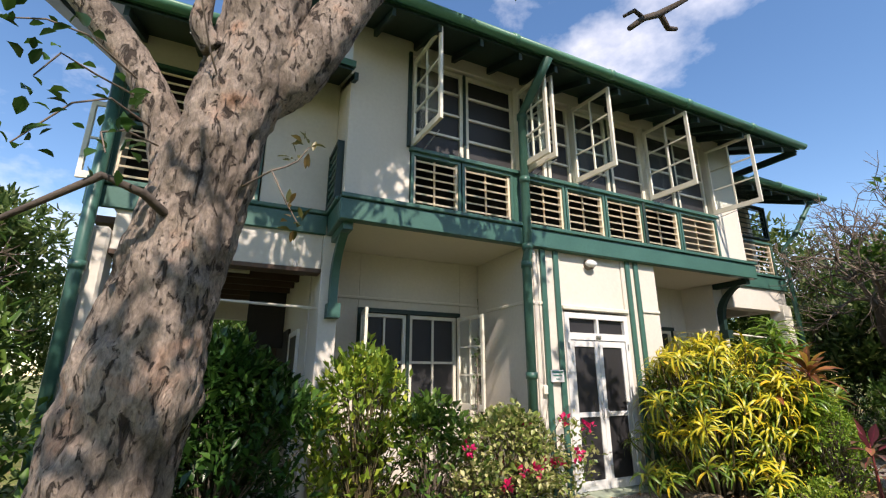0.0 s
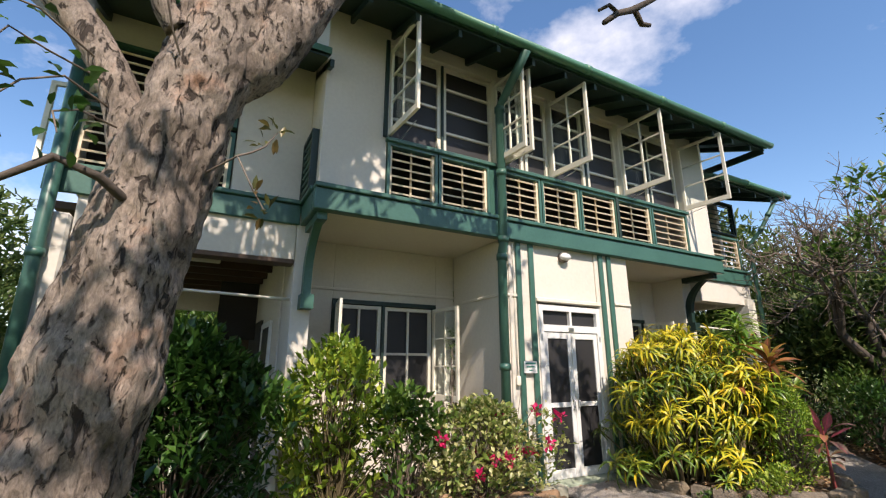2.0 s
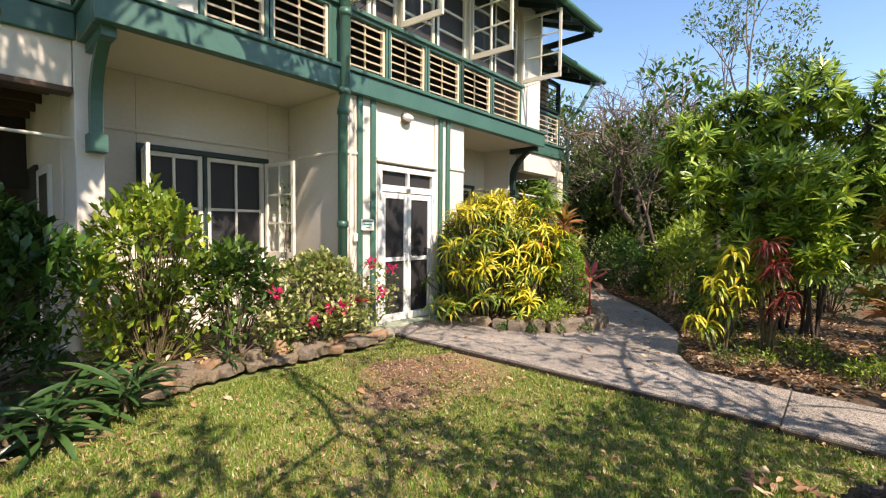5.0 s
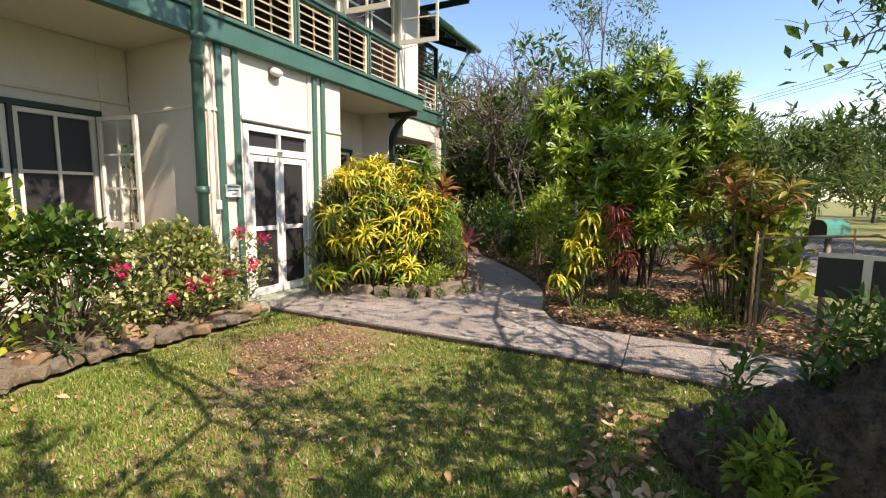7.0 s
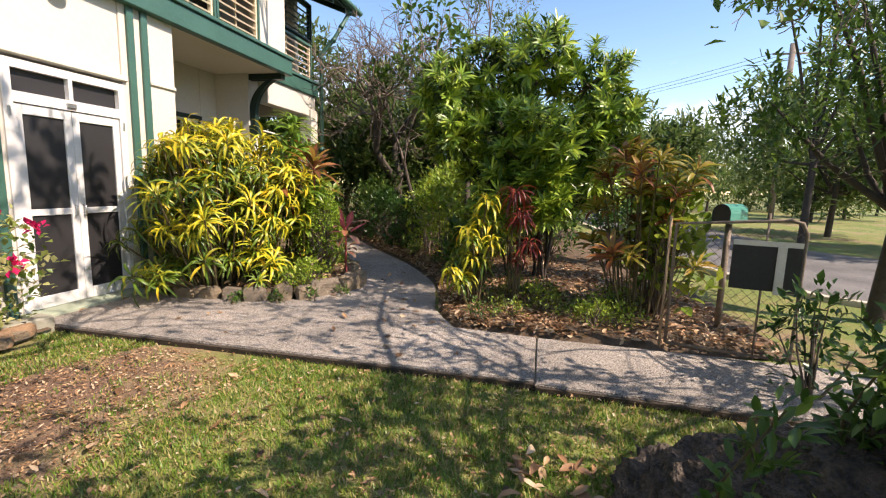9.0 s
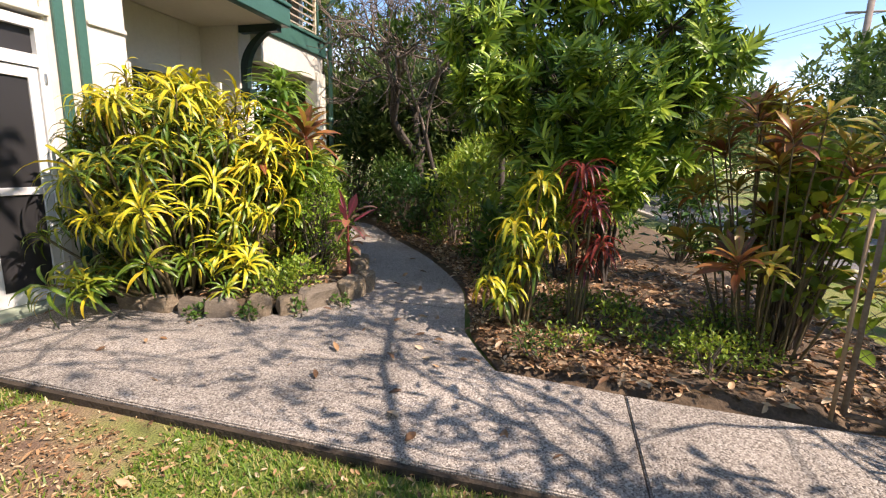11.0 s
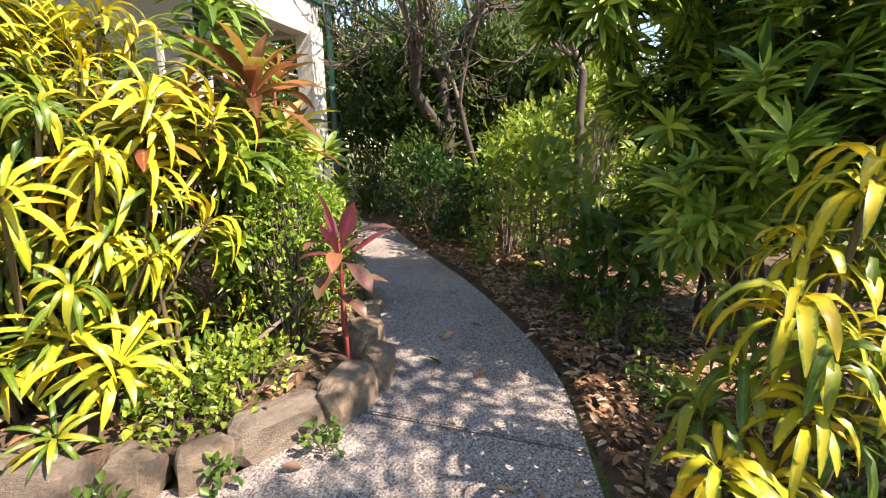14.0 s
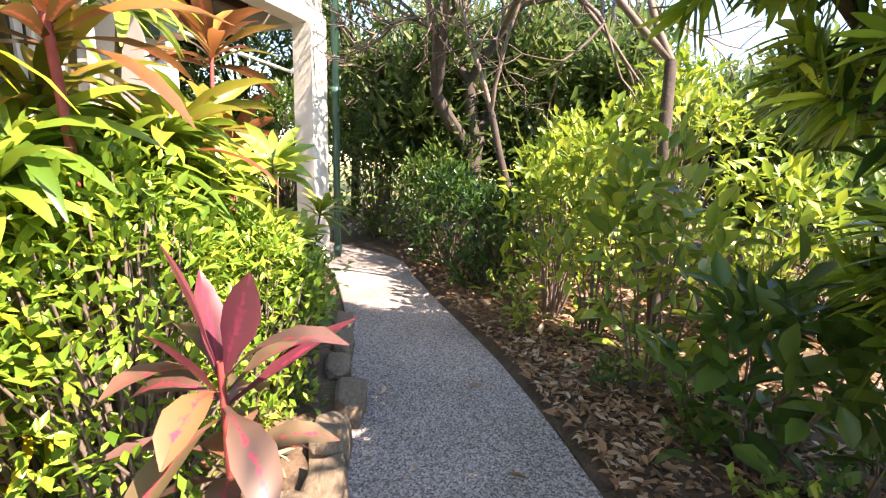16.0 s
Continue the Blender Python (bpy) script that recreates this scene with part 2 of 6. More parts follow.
def lawn_mat():
    """Thin lawn: green turf, straw and bare brown earth."""
    m, n, l, b = node_mat("thin_lawn")
    big, mid, fine = noise_node(n, l, 0.55, 6), noise_node(n, l, 6, 5), noise_node(n, l, 90, 3)
    r = ramp(n, [(0.30, (0.17, 0.105, 0.07)), (0.39, (0.25, 0.18, 0.10)), (0.47, (0.20, 0.20, 0.06)), (0.58, (0.11, 0.17, 0.03))])
    mixn = n.new("ShaderNodeMath")
    mixn.operation = "MULTIPLY_ADD"
    mixn.inputs[1].default_value = 0.35
    sc = n.new("ShaderNodeMath")
    sc.operation = "MULTIPLY"
    sc.inputs[1].default_value = 0.65
    l.new(big.outputs[0], sc.inputs[0])
    l.new(mid.outputs[0], mixn.inputs[0])
    l.new(sc.outputs[0], mixn.inputs[2])
    tc = n.new("ShaderNodeTexCoord")
    dist = n.new("ShaderNodeVectorMath")
    dist.operation = "DISTANCE"
    dist.inputs[1].default_value = (3.55, 3.45, LAWN_Z)
    l.new(tc.outputs["Object"], dist.inputs[0])
    wear = n.new("ShaderNodeMapRange")
    wear.inputs[1].default_value, wear.inputs[2].default_value = 0.5, 1.35
    wear.inputs[3].default_value, wear.inputs[4].default_value = 0.2, 0.0
    l.new(dist.outputs["Value"], wear.inputs[0])
    worn = n.new("ShaderNodeMath")
    worn.operation = "SUBTRACT"
    l.new(mixn.outputs[0], worn.inputs[0])
    l.new(wear.outputs[0], worn.inputs[1])
    l.new(worn.outputs[0], r.inputs[0])
    ov = n.new("ShaderNodeMix")
    ov.data_type, ov.blend_type = "RGBA", "OVERLAY"
    ov.inputs[0].default_value = 0.8
    l.new(r.outputs[0], ov.inputs[6])
    l.new(fine.outputs[0], ov.inputs[7])
    l.new(ov.outputs[2], b.inputs["Base Color"])
    b.inputs["Roughness"].default_value = 0.95
    bp = n.new("ShaderNodeBump")
    bp.inputs["Strength"].default_value, bp.inputs["Distance"].default_value = 0.8, 0.02
    l.new(fine.outputs[0], bp.inputs["Height"])
    l.new(bp.outputs[0], b.inputs["Normal"])
    return m


LAWN = lawn_mat()
DARKSOIL = surface("damp_dark_soil", (0.025, 0.018, 0.012), (0.07, 0.05, 0.033), 0.9, 9, 55, 0.8, dist=0.03)
SOIL = surface("littered_soil", (0.045, 0.03, 0.02), (0.17, 0.115, 0.07), 0.95, 9, 55, 0.8, dist=0.03)

L_BLADE = leaf_mat("grass_blade", [(0, (0.08, 0.16, 0.02)), (0.5, (0.15, 0.28, 0.03)), (0.78, (0.33, 0.34, 0.08)), (1, (0.50, 0.39, 0.19))])
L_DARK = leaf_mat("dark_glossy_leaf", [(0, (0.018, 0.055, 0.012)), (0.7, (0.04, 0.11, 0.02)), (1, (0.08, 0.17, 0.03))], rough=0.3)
L_MID = leaf_mat("mid_green_leaf", [(0, (0.04, 0.10, 0.018)), (0.7, (0.09, 0.18, 0.03)), (1, (0.17, 0.26, 0.05))])
L_LIME = leaf_mat("lime_green_leaf", [(0, (0.11, 0.20, 0.025)), (0.6, (0.25, 0.37, 0.045)), (1, (0.42, 0.46, 0.06))])
L_BOUG = leaf_mat("variegated_bougainvillea_leaf", [(0, (0.09, 0.17, 0.03)), (0.4, (0.24, 0.30, 0.07)), (1, (0.60, 0.56, 0.28))])
L_BRACT = leaf_mat("magenta_bract", [(0, (0.55, 0.01, 0.08)), (1, (0.78, 0.03, 0.20))])
L_CROTON = leaf_mat("yellow_croton_leaf", [(0, (0.04, 0.10, 0.012)), (0.35, (0.10, 0.18, 0.018)), (0.6, (0.30, 0.30, 0.02)), (1, (0.66, 0.46, 0.03))],
                    vein=[(0, (0.10, 0.19, 0.02)), (0.6, (0.26, 0.32, 0.03)), (1, (0.62, 0.46, 0.03))], vein_width=0.10, through_light=0.22)
L_CROTON_TOP = leaf_mat("young_yellow_croton_leaf", [(0, (0.09, 0.19, 0.02)), (0.45, (0.27, 0.33, 0.03)), (0.8, (0.58, 0.46, 0.03)), (1, (0.70, 0.36, 0.03))],
                        vein=[(0, (0.40, 0.42, 0.03)), (0.5, (0.66, 0.52, 0.03)), (1, (0.76, 0.50, 0.03))], vein_width=0.33, through_light=0.25)
L_CROTON_RED = leaf_mat("red_croton_leaf", [(0, (0.05, 0.015, 0.015)), (0.5, (0.18, 0.025, 0.022)), (1, (0.46, 0.09, 0.03))], vein=[(0, (0.3, 0.03, 0.03)), (1, (0.55, 0.09, 0.04))], vein_width=0.1)
L_CORDY = leaf_mat("bronze_cordyline_leaf", [(0, (0.09, 0.06, 0.02)), (0.25, (0.20, 0.08, 0.035)), (0.5, (0.36, 0.15, 0.04)), (0.7, (0.34, 0.33, 0.05)), (1, (0.14, 0.20, 0.03))],
                   vein=[(0, (0.30, 0.08, 0.05)), (1, (0.45, 0.15, 0.08))], vein_width=0.06)
L_CORDY_PINK = leaf_mat("pink_cordyline_leaf", [(0, (0.12, 0.06, 0.05)), (0.3, (0.14, 0.11, 0.055)), (0.55, (0.16, 0.09, 0.075)), (0.8, (0.40, 0.17, 0.045)), (1, (0.19, 0.15, 0.06))],
                        vein=[(0, (0.40, 0.04, 0.08)), (1, (0.48, 0.07, 0.10))], vein_width=0.03, through_light=0.22)
L_ROSETTE = leaf_mat("glossy_lance_leaf", [(0, (0.09, 0.18, 0.02)), (0.5, (0.20, 0.34, 0.036)), (1, (0.42, 0.52, 0.065))], rough=0.32, through_light=0.2)
L_FRESH = leaf_mat("fresh_green_leaf", [(0, (0.08, 0.18, 0.02)), (0.6, (0.19, 0.33, 0.035)), (1, (0.36, 0.45, 0.055))])
L_DRAC = leaf_mat("green_strap_leaf", [(0, (0.07, 0.16, 0.02)), (0.6, (0.18, 0.30, 0.035)), (1, (0.34, 0.43, 0.06))], rough=0.35)
L_CORDY_LIGHT = leaf_mat("olive_cordyline_leaf", [(0, (0.12, 0.15, 0.025)), (0.4, (0.32, 0.32, 0.04)), (0.7, (0.42, 0.26, 0.05)), (1, (0.30, 0.09, 0.05))], vein=[(0, (0.35, 0.12, 0.06)), (1, (0.5, 0.35, 0.08))], vein_width=0.06, through_light=0.45)
L_FAR = leaf_mat("far_tree_leaf", [(0, (0.045, 0.095, 0.024)), (0.6, (0.11, 0.175, 0.045)), (1, (0.21, 0.25, 0.085))], rough=0.5, through_light=0.5)
L_LITTER = leaf_mat("dry_leaf_litter", [(0, (0.10, 0.05, 0.025)), (0.45, (0.32, 0.17, 0.08)), (0.8, (0.48, 0.31, 0.17)), (1, (0.58, 0.46, 0.32))], rough=0.6, through_light=0.1)
L_STALE = leaf_mat("fading_olive_leaf", [(0, (0.05, 0.06, 0.02)), (0.6, (0.13, 0.13, 0.04)), (1, (0.24, 0.15, 0.06))])
L_AGAVE = leaf_mat("dark_strap_leaf", [(0, (0.02, 0.06, 0.02)), (1, (0.06, 0.13, 0.035))], rough=0.35, through_light=0.2)


# ---- mesh helpers ----
def empty(name, x, y, z, label, category, group="", kind=""):
    ob = new(name)
    ob.matrix_basis = pose(x, y, z)
    ob.empty_display_size = 0.1
    return tagged(ob, label, category, group, kind)


def part(name, bm, material, parent=None, label="", smooth=False):
    me = bpy.data.meshes.new(name)
    bm.to_mesh(me)
    bm.free()
    return put(name, me, material, parent, label, smooth)


def world_pose(ob):
    m = ob.matrix_basis.copy()
    while ob.parent:
        m = ob.parent.matrix_basis @ m
        ob = ob.parent
    return m


def put(name, me, material, parent=None, label="", smooth=False):
    """Links a mesh given in world metres under a parent whose pose is a plain shift or turn."""
    if not me.materials:
        me.materials.append(material)
    if smooth:
        me.polygons.foreach_set("use_smooth", np.ones(len(me.polygons), bool))
    if parent:
        me.transform(world_pose(parent).inverted())
    ob = new(name, me)
    ob.parent = parent
    if label:
        ob["label"] = label
    return ob


def box(bm, x0, y0, z0, x1, y1, z1, m=None):
    vs = [bm.verts.new(Vector((x, y, z)) if m is None else m @ Vector((x, y, z))) for x in (x0, x1) for y in (y0, y1) for z in (z0, z1)]
    for f in ((0, 1, 3, 2), (4, 6, 7, 5), (0, 4, 5, 1), (2, 3, 7, 6), (0, 2, 6, 4), (1, 5, 7, 3)):
        bm.faces.new([vs[i] for i in f])
    return vs


def slab(name, x0, y0, z0, x1, y1, z1, material, parent=None, label="", bevel=0.006, m=None):
    bm = bmesh.new()
    box(bm, x0, y0, z0, x1, y1, z1, m)
    bmesh.ops.recalc_face_normals(bm, faces=bm.faces)
    if bevel:
        bmesh.ops.bevel(bm, geom=list(bm.edges), offset=bevel, segments=1, affect="EDGES")
    return part(name, bm, material, parent, label)


class Acc:
    """Gathers vertices and faces of one mesh."""

    def __init__(self):
        self.v, self.f, self.fine, self.cut = [], [], None, 0

    def tube(self, pts, radii, seg=8, cap=True):
        base, n = len(self.v), len(pts)
        pts = [Vector(p) for p in pts]
        t = (pts[1] - pts[0]).normalized()
        side = t.orthogonal().normalized()
        for i, p in enumerate(pts):
            t = (pts[min(i + 1, n - 1)] - pts[max(i - 1, 0)]).normalized()
            side = (side - t * side.dot(t)).normalized()
            up = t.cross(side)
            for k in range(seg):
                a = 2 * math.pi * k / seg
                self.v.append(tuple(p + (side * math.cos(a) + up * math.sin(a)) * radii[i]))
        for i in range(n - 1):
            for k in range(seg):
                a, b = base + i * seg + k, base + i * seg + (k + 1) % seg
                self.f.append((a, b, b + seg, a + seg))
        if cap:
            self.f.append(tuple(base + (n - 1) * seg + k for k in range(seg)))
            self.f.append(tuple(base + k for k in reversed(range(seg))))

    def mesh(self, name):
        me = bpy.data.meshes.new(name)
        me.from_pydata(self.v, [], self.f)
        return me


def rod(name, pts, radius, material, parent=None, label="", seg=10):
    a = Acc()
    a.tube(pts, [radius] * len(pts), seg)
    return put(name, a.mesh(name), material, parent, label, True)


LEAF_LONG = (0.25, 0.75, 1.0, 0.95, 0.7, 0.12)
LEAF_OVAL = (0.15, 1.0, 0.08)
LEAF_BROAD = (0.2, 0.95, 0.85, 0.08)


def limb(acc, pts, radii, seg=26, rough=1.0, n=8):
    """A thick limb along a smooth line, with uneven, flaking bark."""
    P, R = [], []
    pts = [Vector(p) for p in pts]
    full = [pts[0] * 2 - pts[1]] + pts + [pts[-1] * 2 - pts[-2]]
    for i in range(1, len(full) - 2):
        a, b, c, d = full[i - 1:i + 3]
        for k in range(n):
            t = k / n
            P.append(0.5 * ((2 * b) + (c - a) * t + (2 * a - 5 * b + 4 * c - d) * t * t + (3 * b - a - 3 * c + d) * t ** 3))
            R.append(radii[i - 1] + (radii[i] - radii[i - 1]) * t)
    P.append(pts[-1])
    R.append(radii[-1])
    start = len(acc.v)
    acc.tube(P, R, seg, True)
    for i in range(start, len(acc.v)):
        v = Vector(acc.v[i])
        c = P[min((i - start) // seg, len(P) - 1)]
        ridge = abs(noise.noise(Vector((v.x * 17, v.y * 17, v.z * 6))))
        w = 1 + rough * (0.10 * noise.noise(v * 3.1) + 0.055 * noise.noise(v * 8.0) + 0.09 * (0.25 - ridge) + 0.035 * noise.noise(Vector((v.x * 34, v.y * 34, v.z * 16))))
        acc.v[i] = tuple(c + (v - c) * w)


def leaf_mesh(name, P, D, U, L, W, droop, profile, fold=0.25):
    """Blades: base P, way D, upper side U, length L, width W; droop bends them down along the blade."""
    n, k = len(P), len(profile)
    P, D, U = np.asarray(P, float), np.asarray(D, float), np.asarray(U, float)
    L, W, droop = np.broadcast_to(L, n), np.broadcast_to(W, n), np.broadcast_to(droop, n)
    D = D / (np.linalg.norm(D, axis=1, keepdims=True) + 1e-9)
    S = np.cross(D, U)
    S /= np.linalg.norm(S, axis=1, keepdims=True) + 1e-9
    V = np.zeros((n, k, 3, 3))
    pos, d = P.copy(), D.copy()
    for i, w in enumerate(profile):
        N = np.cross(S, d)
        half = (0.5 * W * w)[:, None]
        V[:, i, 0] = pos - S * half + N * half * fold * 2
        V[:, i, 1] = pos
        V[:, i, 2] = pos + S * half + N * half * fold * 2
        step = (L / (k - 1))[:, None]
        pos = pos + d * step
        d = d + np.array([0, 0, -1.0]) * (droop / (k - 1))[:, None]
        d /= np.linalg.norm(d, axis=1, keepdims=True) + 1e-9
    idx = np.arange(n * k * 3).reshape(n, k, 3)
    F = np.stack([np.stack([idx[:, :-1, c], idx[:, :-1, c + 1], idx[:, 1:, c + 1], idx[:, 1:, c]], -1) for c in (0, 1)], 2).reshape(-1, 4)
    me = bpy.data.meshes.new(name)
    me.vertices.add(n * k * 3)
    me.vertices.foreach_set("co", V.ravel())
    me.loops.add(F.size)
    me.loops.foreach_set("vertex_index", F.ravel().astype(np.int32))
    me.polygons.add(len(F))
    me.polygons.foreach_set("loop_start", np.arange(0, F.size, 4, dtype=np.int32))
    uv = np.zeros((n, k, 3, 2))
    uv[..., 0] = np.array([0, 0.5, 1.0])
    uv[..., 1] = (np.arange(k) / (k - 1))[None, :, None]
    me.uv_layers.new(name="UVMap").data.foreach_set("uv", uv.reshape(-1, 2)[F.ravel()].ravel())
    me.update(calc_edges=True)
    me.polygons.foreach_set("use_smooth", np.ones(len(me.polygons), bool))
    return me


def unit(n):
    v = nrng.normal(size=(n, 3))
    return v / np.linalg.norm(v, axis=1, keepdims=True)


FAR_LEAF = (0.9, 0.4)


def scatter_leaves(name, centres, per, spread, length, width, material, parent, droop=0.5, profile=LEAF_OVAL, up=0.35, label="", out_from=None):
    """Many small leaves in loose sprays round the given places."""
    C = np.repeat(np.asarray(centres, float), per, axis=0)
    n = len(C)
    off = unit(n) * (nrng.random((n, 1)) ** 0.5) * spread
    P = C + off
    D = off / spread + unit(n) * 0.6 + np.array([0, 0, up])
    U = np.array([0, 0, 1.0]) + unit(n) * 0.5
    s = 0.65 + 0.7 * nrng.random(n)
    me = leaf_mesh(name, P, D, U, length * s, width * s, droop * nrng.random(n), profile)
    return put(name, me, material, parent, label)


def rosette_mesh(name, count, length, width, droop, lift, profile=LEAF_LONG, seed=1):
    """One head of strap leaves round a shoot tip at the origin."""
    r = np.random.default_rng(seed)
    a = np.arange(count) * 2.39996 + r.random(count) * 0.5
    age = np.linspace(0, 1, count)
    rise = lift * (1.15 - age) + 0.15 * r.normal(size=count)
    D = np.stack([np.cos(a), np.sin(a), rise], -1)
    P = np.stack([np.cos(a) * 0.012, np.sin(a) * 0.012, -0.10 * age * length / 0.3], -1)
    U = np.tile(np.array([0, 0, 1.0]), (count, 1)) + r.normal(size=(count, 3)) * 0.25
    s = 0.7 + 0.45 * r.random(count)
    return leaf_mesh(name, P, D, U, length * s, width * (0.8 + 0.4 * r.random(count)), droop * (0.6 + 0.8 * r.random(count)), profile, 0.15)


def grow(acc, tips, p, d, length, radius, depth, r, bend=0.35, up=0.1, forks=(2, 3), spread=0.7, shrink=0.72, seg=6, steps=4, taper=0.75, thin=(0.62, 0.85)):
    """A limb that bends, tapers and forks; the ends of the last limbs go into tips."""
    pts, radii = [Vector(p)], [radius]
    d = Vector(d).normalized()
    for i in range(steps):
        d = (d + Vector((r.uniform(-1, 1), r.uniform(-1, 1), r.uniform(-1, 1))) * bend * 0.5 + Vector((0, 0, up))).normalized()
        pts.append(pts[-1] + d * length / steps)
        radii.append(radius * (1 + (taper - 1) * (i + 1) / steps))
    (acc.fine if acc.fine and depth < acc.cut else acc).tube(pts, radii, max(3, seg), cap=False)
    if depth == 0:
        tips.append((pts[-1], d))
        return
    for _ in range(r.randint(*forks)):
        axis = Vector((r.uniform(-1, 1), r.uniform(-1, 1), r.uniform(-1, 1))).normalized()
        nd = (d + axis * spread).normalized()
        grow(acc, tips, pts[-1], nd, length * shrink * r.uniform(0.8, 1.15), radii[-1] * r.uniform(*thin), depth - 1, r, bend, up, forks, spread, shrink, max(3, seg - 1), steps, taper, thin)


# ---- ground, paths, road ----
def spline(pts, n):
    """Smooth line through plan points."""
    out, P = [], [Vector((*p, 0)) for p in pts]
    P = [P[0] * 2 - P[1]] + P + [P[-1] * 2 - P[-2]]
    for i in range(1, len(P) - 2):
        for k in range(n):
            t = k / n
            a, b, c, d = P[i - 1:i + 3]
            out.append(0.5 * ((2 * b) + (c - a) * t + (2 * a - 5 * b + 4 * c - d) * t * t + (3 * b - a - 3 * c + d) * t ** 3))
    out.append(P[-2])
    return [(v.x, v.y) for v in out]


def poly_slab(name, outline, z0, z1, material, parent=None, label="", bevel=0.0):
    bm = bmesh.new()
    top = [bm.verts.new((x, y, z1)) for x, y in outline]
    f = bm.faces.new(top)
    if f.normal.z < 0 or (f.normal_update() or f.normal.z) < 0:
        f.normal_flip()
    ext = bmesh.ops.extrude_face_region(bm, geom=[f])
    bmesh.ops.translate(bm, vec=(0, 0, z0 - z1), verts=[v for v in ext["geom"] if isinstance(v, bmesh.types.BMVert)])
    bmesh.ops.recalc_face_normals(bm, faces=bm.faces)
    if bevel:
        bmesh.ops.bevel(bm, geom=[e for e in bm.edges if all(abs(v.co.z - z1) < 1e-5 for v in e.verts)], offset=bevel, segments=2, affect="EDGES")
    return part(name, bm, material, parent, label)


def bumpy(x, y):
    return LAWN_Z + 0.02 * noise.noise(Vector((x * 0.7, y * 0.7, 3))) + 0.008 * noise.noise(Vector((x * 3, y * 3, 5)))


def ground_sheet():
    """One sheet: fine squares round the house, then out to the horizon."""
    near = [-6 + 0.25 * i for i in range(101)]
    xs = [-600, -150, -60, -25, -12] + near + [25, 40, 80, 200, 600]
    ys = [-600, -150, -60, -25, -12] + [-8 + 0.25 * i for i in range(97)] + [20, 30, 60, 150, 600]
    verts = [(x, y, bumpy(x, y)) for y in ys for x in xs]
    w = len(xs)
    faces = [(j * w + i, j * w + i + 1, (j + 1) * w + i + 1, (j + 1) * w + i) for j in range(len(ys) - 1) for i in range(w - 1)]
    me = bpy.data.meshes.new("ground")
    me.from_pydata(verts, [], faces)
    return tagged(put("ground", me, LAWN, None, "", True), "thin lawn with bare brown patches", "lawn", kind="structure")


ground_sheet()

pave = empty("pavement", 5.0, 2.0, 0, "grey exposed aggregate garden path on the lawn", "path", kind="structure")
poly_slab("slab", [(4.42, 5.42), (4.43, 0.66), (5.40, 0.66), (5.47, 1.45), (5.75, 1.62), (6.1, 1.80), (6.62, 1.92), (6.60, 3.02), (6.05, 3.30), (5.78, 3.65), (5.70, 4.3), (5.66, 5.42)], -0.12, 0.0, PATHMAT, pave, bevel=0.008)
poly_slab("slab", [(4.38, 0.652), (4.33, -1.2), (4.3, -3.2), (5.3, -3.2), (5.36, -1.2), (5.40, 0.652)], -0.12, -0.002, PATHMAT, pave, bevel=0.008)
lawn_side = [(4.412, 5.4), (4.422, 0.66), (4.372, 0.65), (4.322, -1.2), (4.292, -3.2)]
poly_slab("edge_soil", lawn_side + [(x - 0.03, y) for x, y in lawn_side[::-1]], -0.1, -0.014, DARKSOIL, pave, "dark damp soil along the slab edge")
left_edge = spline([(6.62, 3.04), (7.15, 3.20), (7.9, 3.55), (8.7, 4.05), (9.6, 4.70), (10.4, 5.35), (11.0, 6.2), (11.4, 7.6)], 5)
right_edge = spline([(6.64, 1.92), (7.35, 2.12), (8.2, 2.58), (9.0, 3.12), (9.85, 3.80), (10.7, 4.45), (11.6, 5.2), (12.3, 6.9)], 5)
poly_slab("slab", right_edge + left_edge[::-1], -0.12, -0.003, PATHMAT, pave, bevel=0.008)


def bed(name, outline, z, label):
    """Garden soil: a low mound of uneven earth."""
    xs, ys = [p[0] for p in outline], [p[1] for p in outline]
    bm = bmesh.new()
    vs = [bm.verts.new((x, y, z)) for x, y in outline]
    bm.faces.new(vs)
    bmesh.ops.triangulate(bm, faces=bm.faces)
    for _ in range(4):
        bmesh.ops.subdivide_edges(bm, edges=[e for e in bm.edges if e.calc_length() > 0.28], cuts=1)
        bmesh.ops.triangulate(bm, faces=bm.faces)
    rim = {v for e in bm.edges if e.is_boundary for v in e.verts}
    for v in bm.verts:
        v.co.z += (0.035 * noise.noise(v.co * 2.3) + 0.03) if v not in rim else -0.04
    bmesh.ops.recalc_face_normals(bm, faces=bm.faces)
    for f in bm.faces:
        if f.normal.z < 0:
            f.normal_flip()
    return tagged(part(name, bm, SOIL, None, "", True), label, "garden bed", kind="structure")


bed("garden_bed_1", [(0.2, 4.2), (1.2, 4.75), (2.0, 4.95), (3.0, 4.9), (4.35, 4.95), (4.35, 5.48), (3.86, 5.5), (3.86, 6.88), (0.9, 6.88), (0.9, 6.1), (-3.5, 6.1), (-3.5, 4.4)], 0.03, "dark soil bed along the house wall")
bed("garden_bed_2", [(5.72, 5.46), (5.74, 4.4), (5.84, 3.72), (6.12, 3.36), (6.66, 3.08), (7.15, 3.24), (7.9, 3.60), (8.7, 4.10), (9.6, 4.75), (10.35, 5.4), (10.8, 6.0), (9.2, 6.86), (6.56, 6.86), (6.56, 5.46)], 0.07, "raised soil bed behind rough stones")
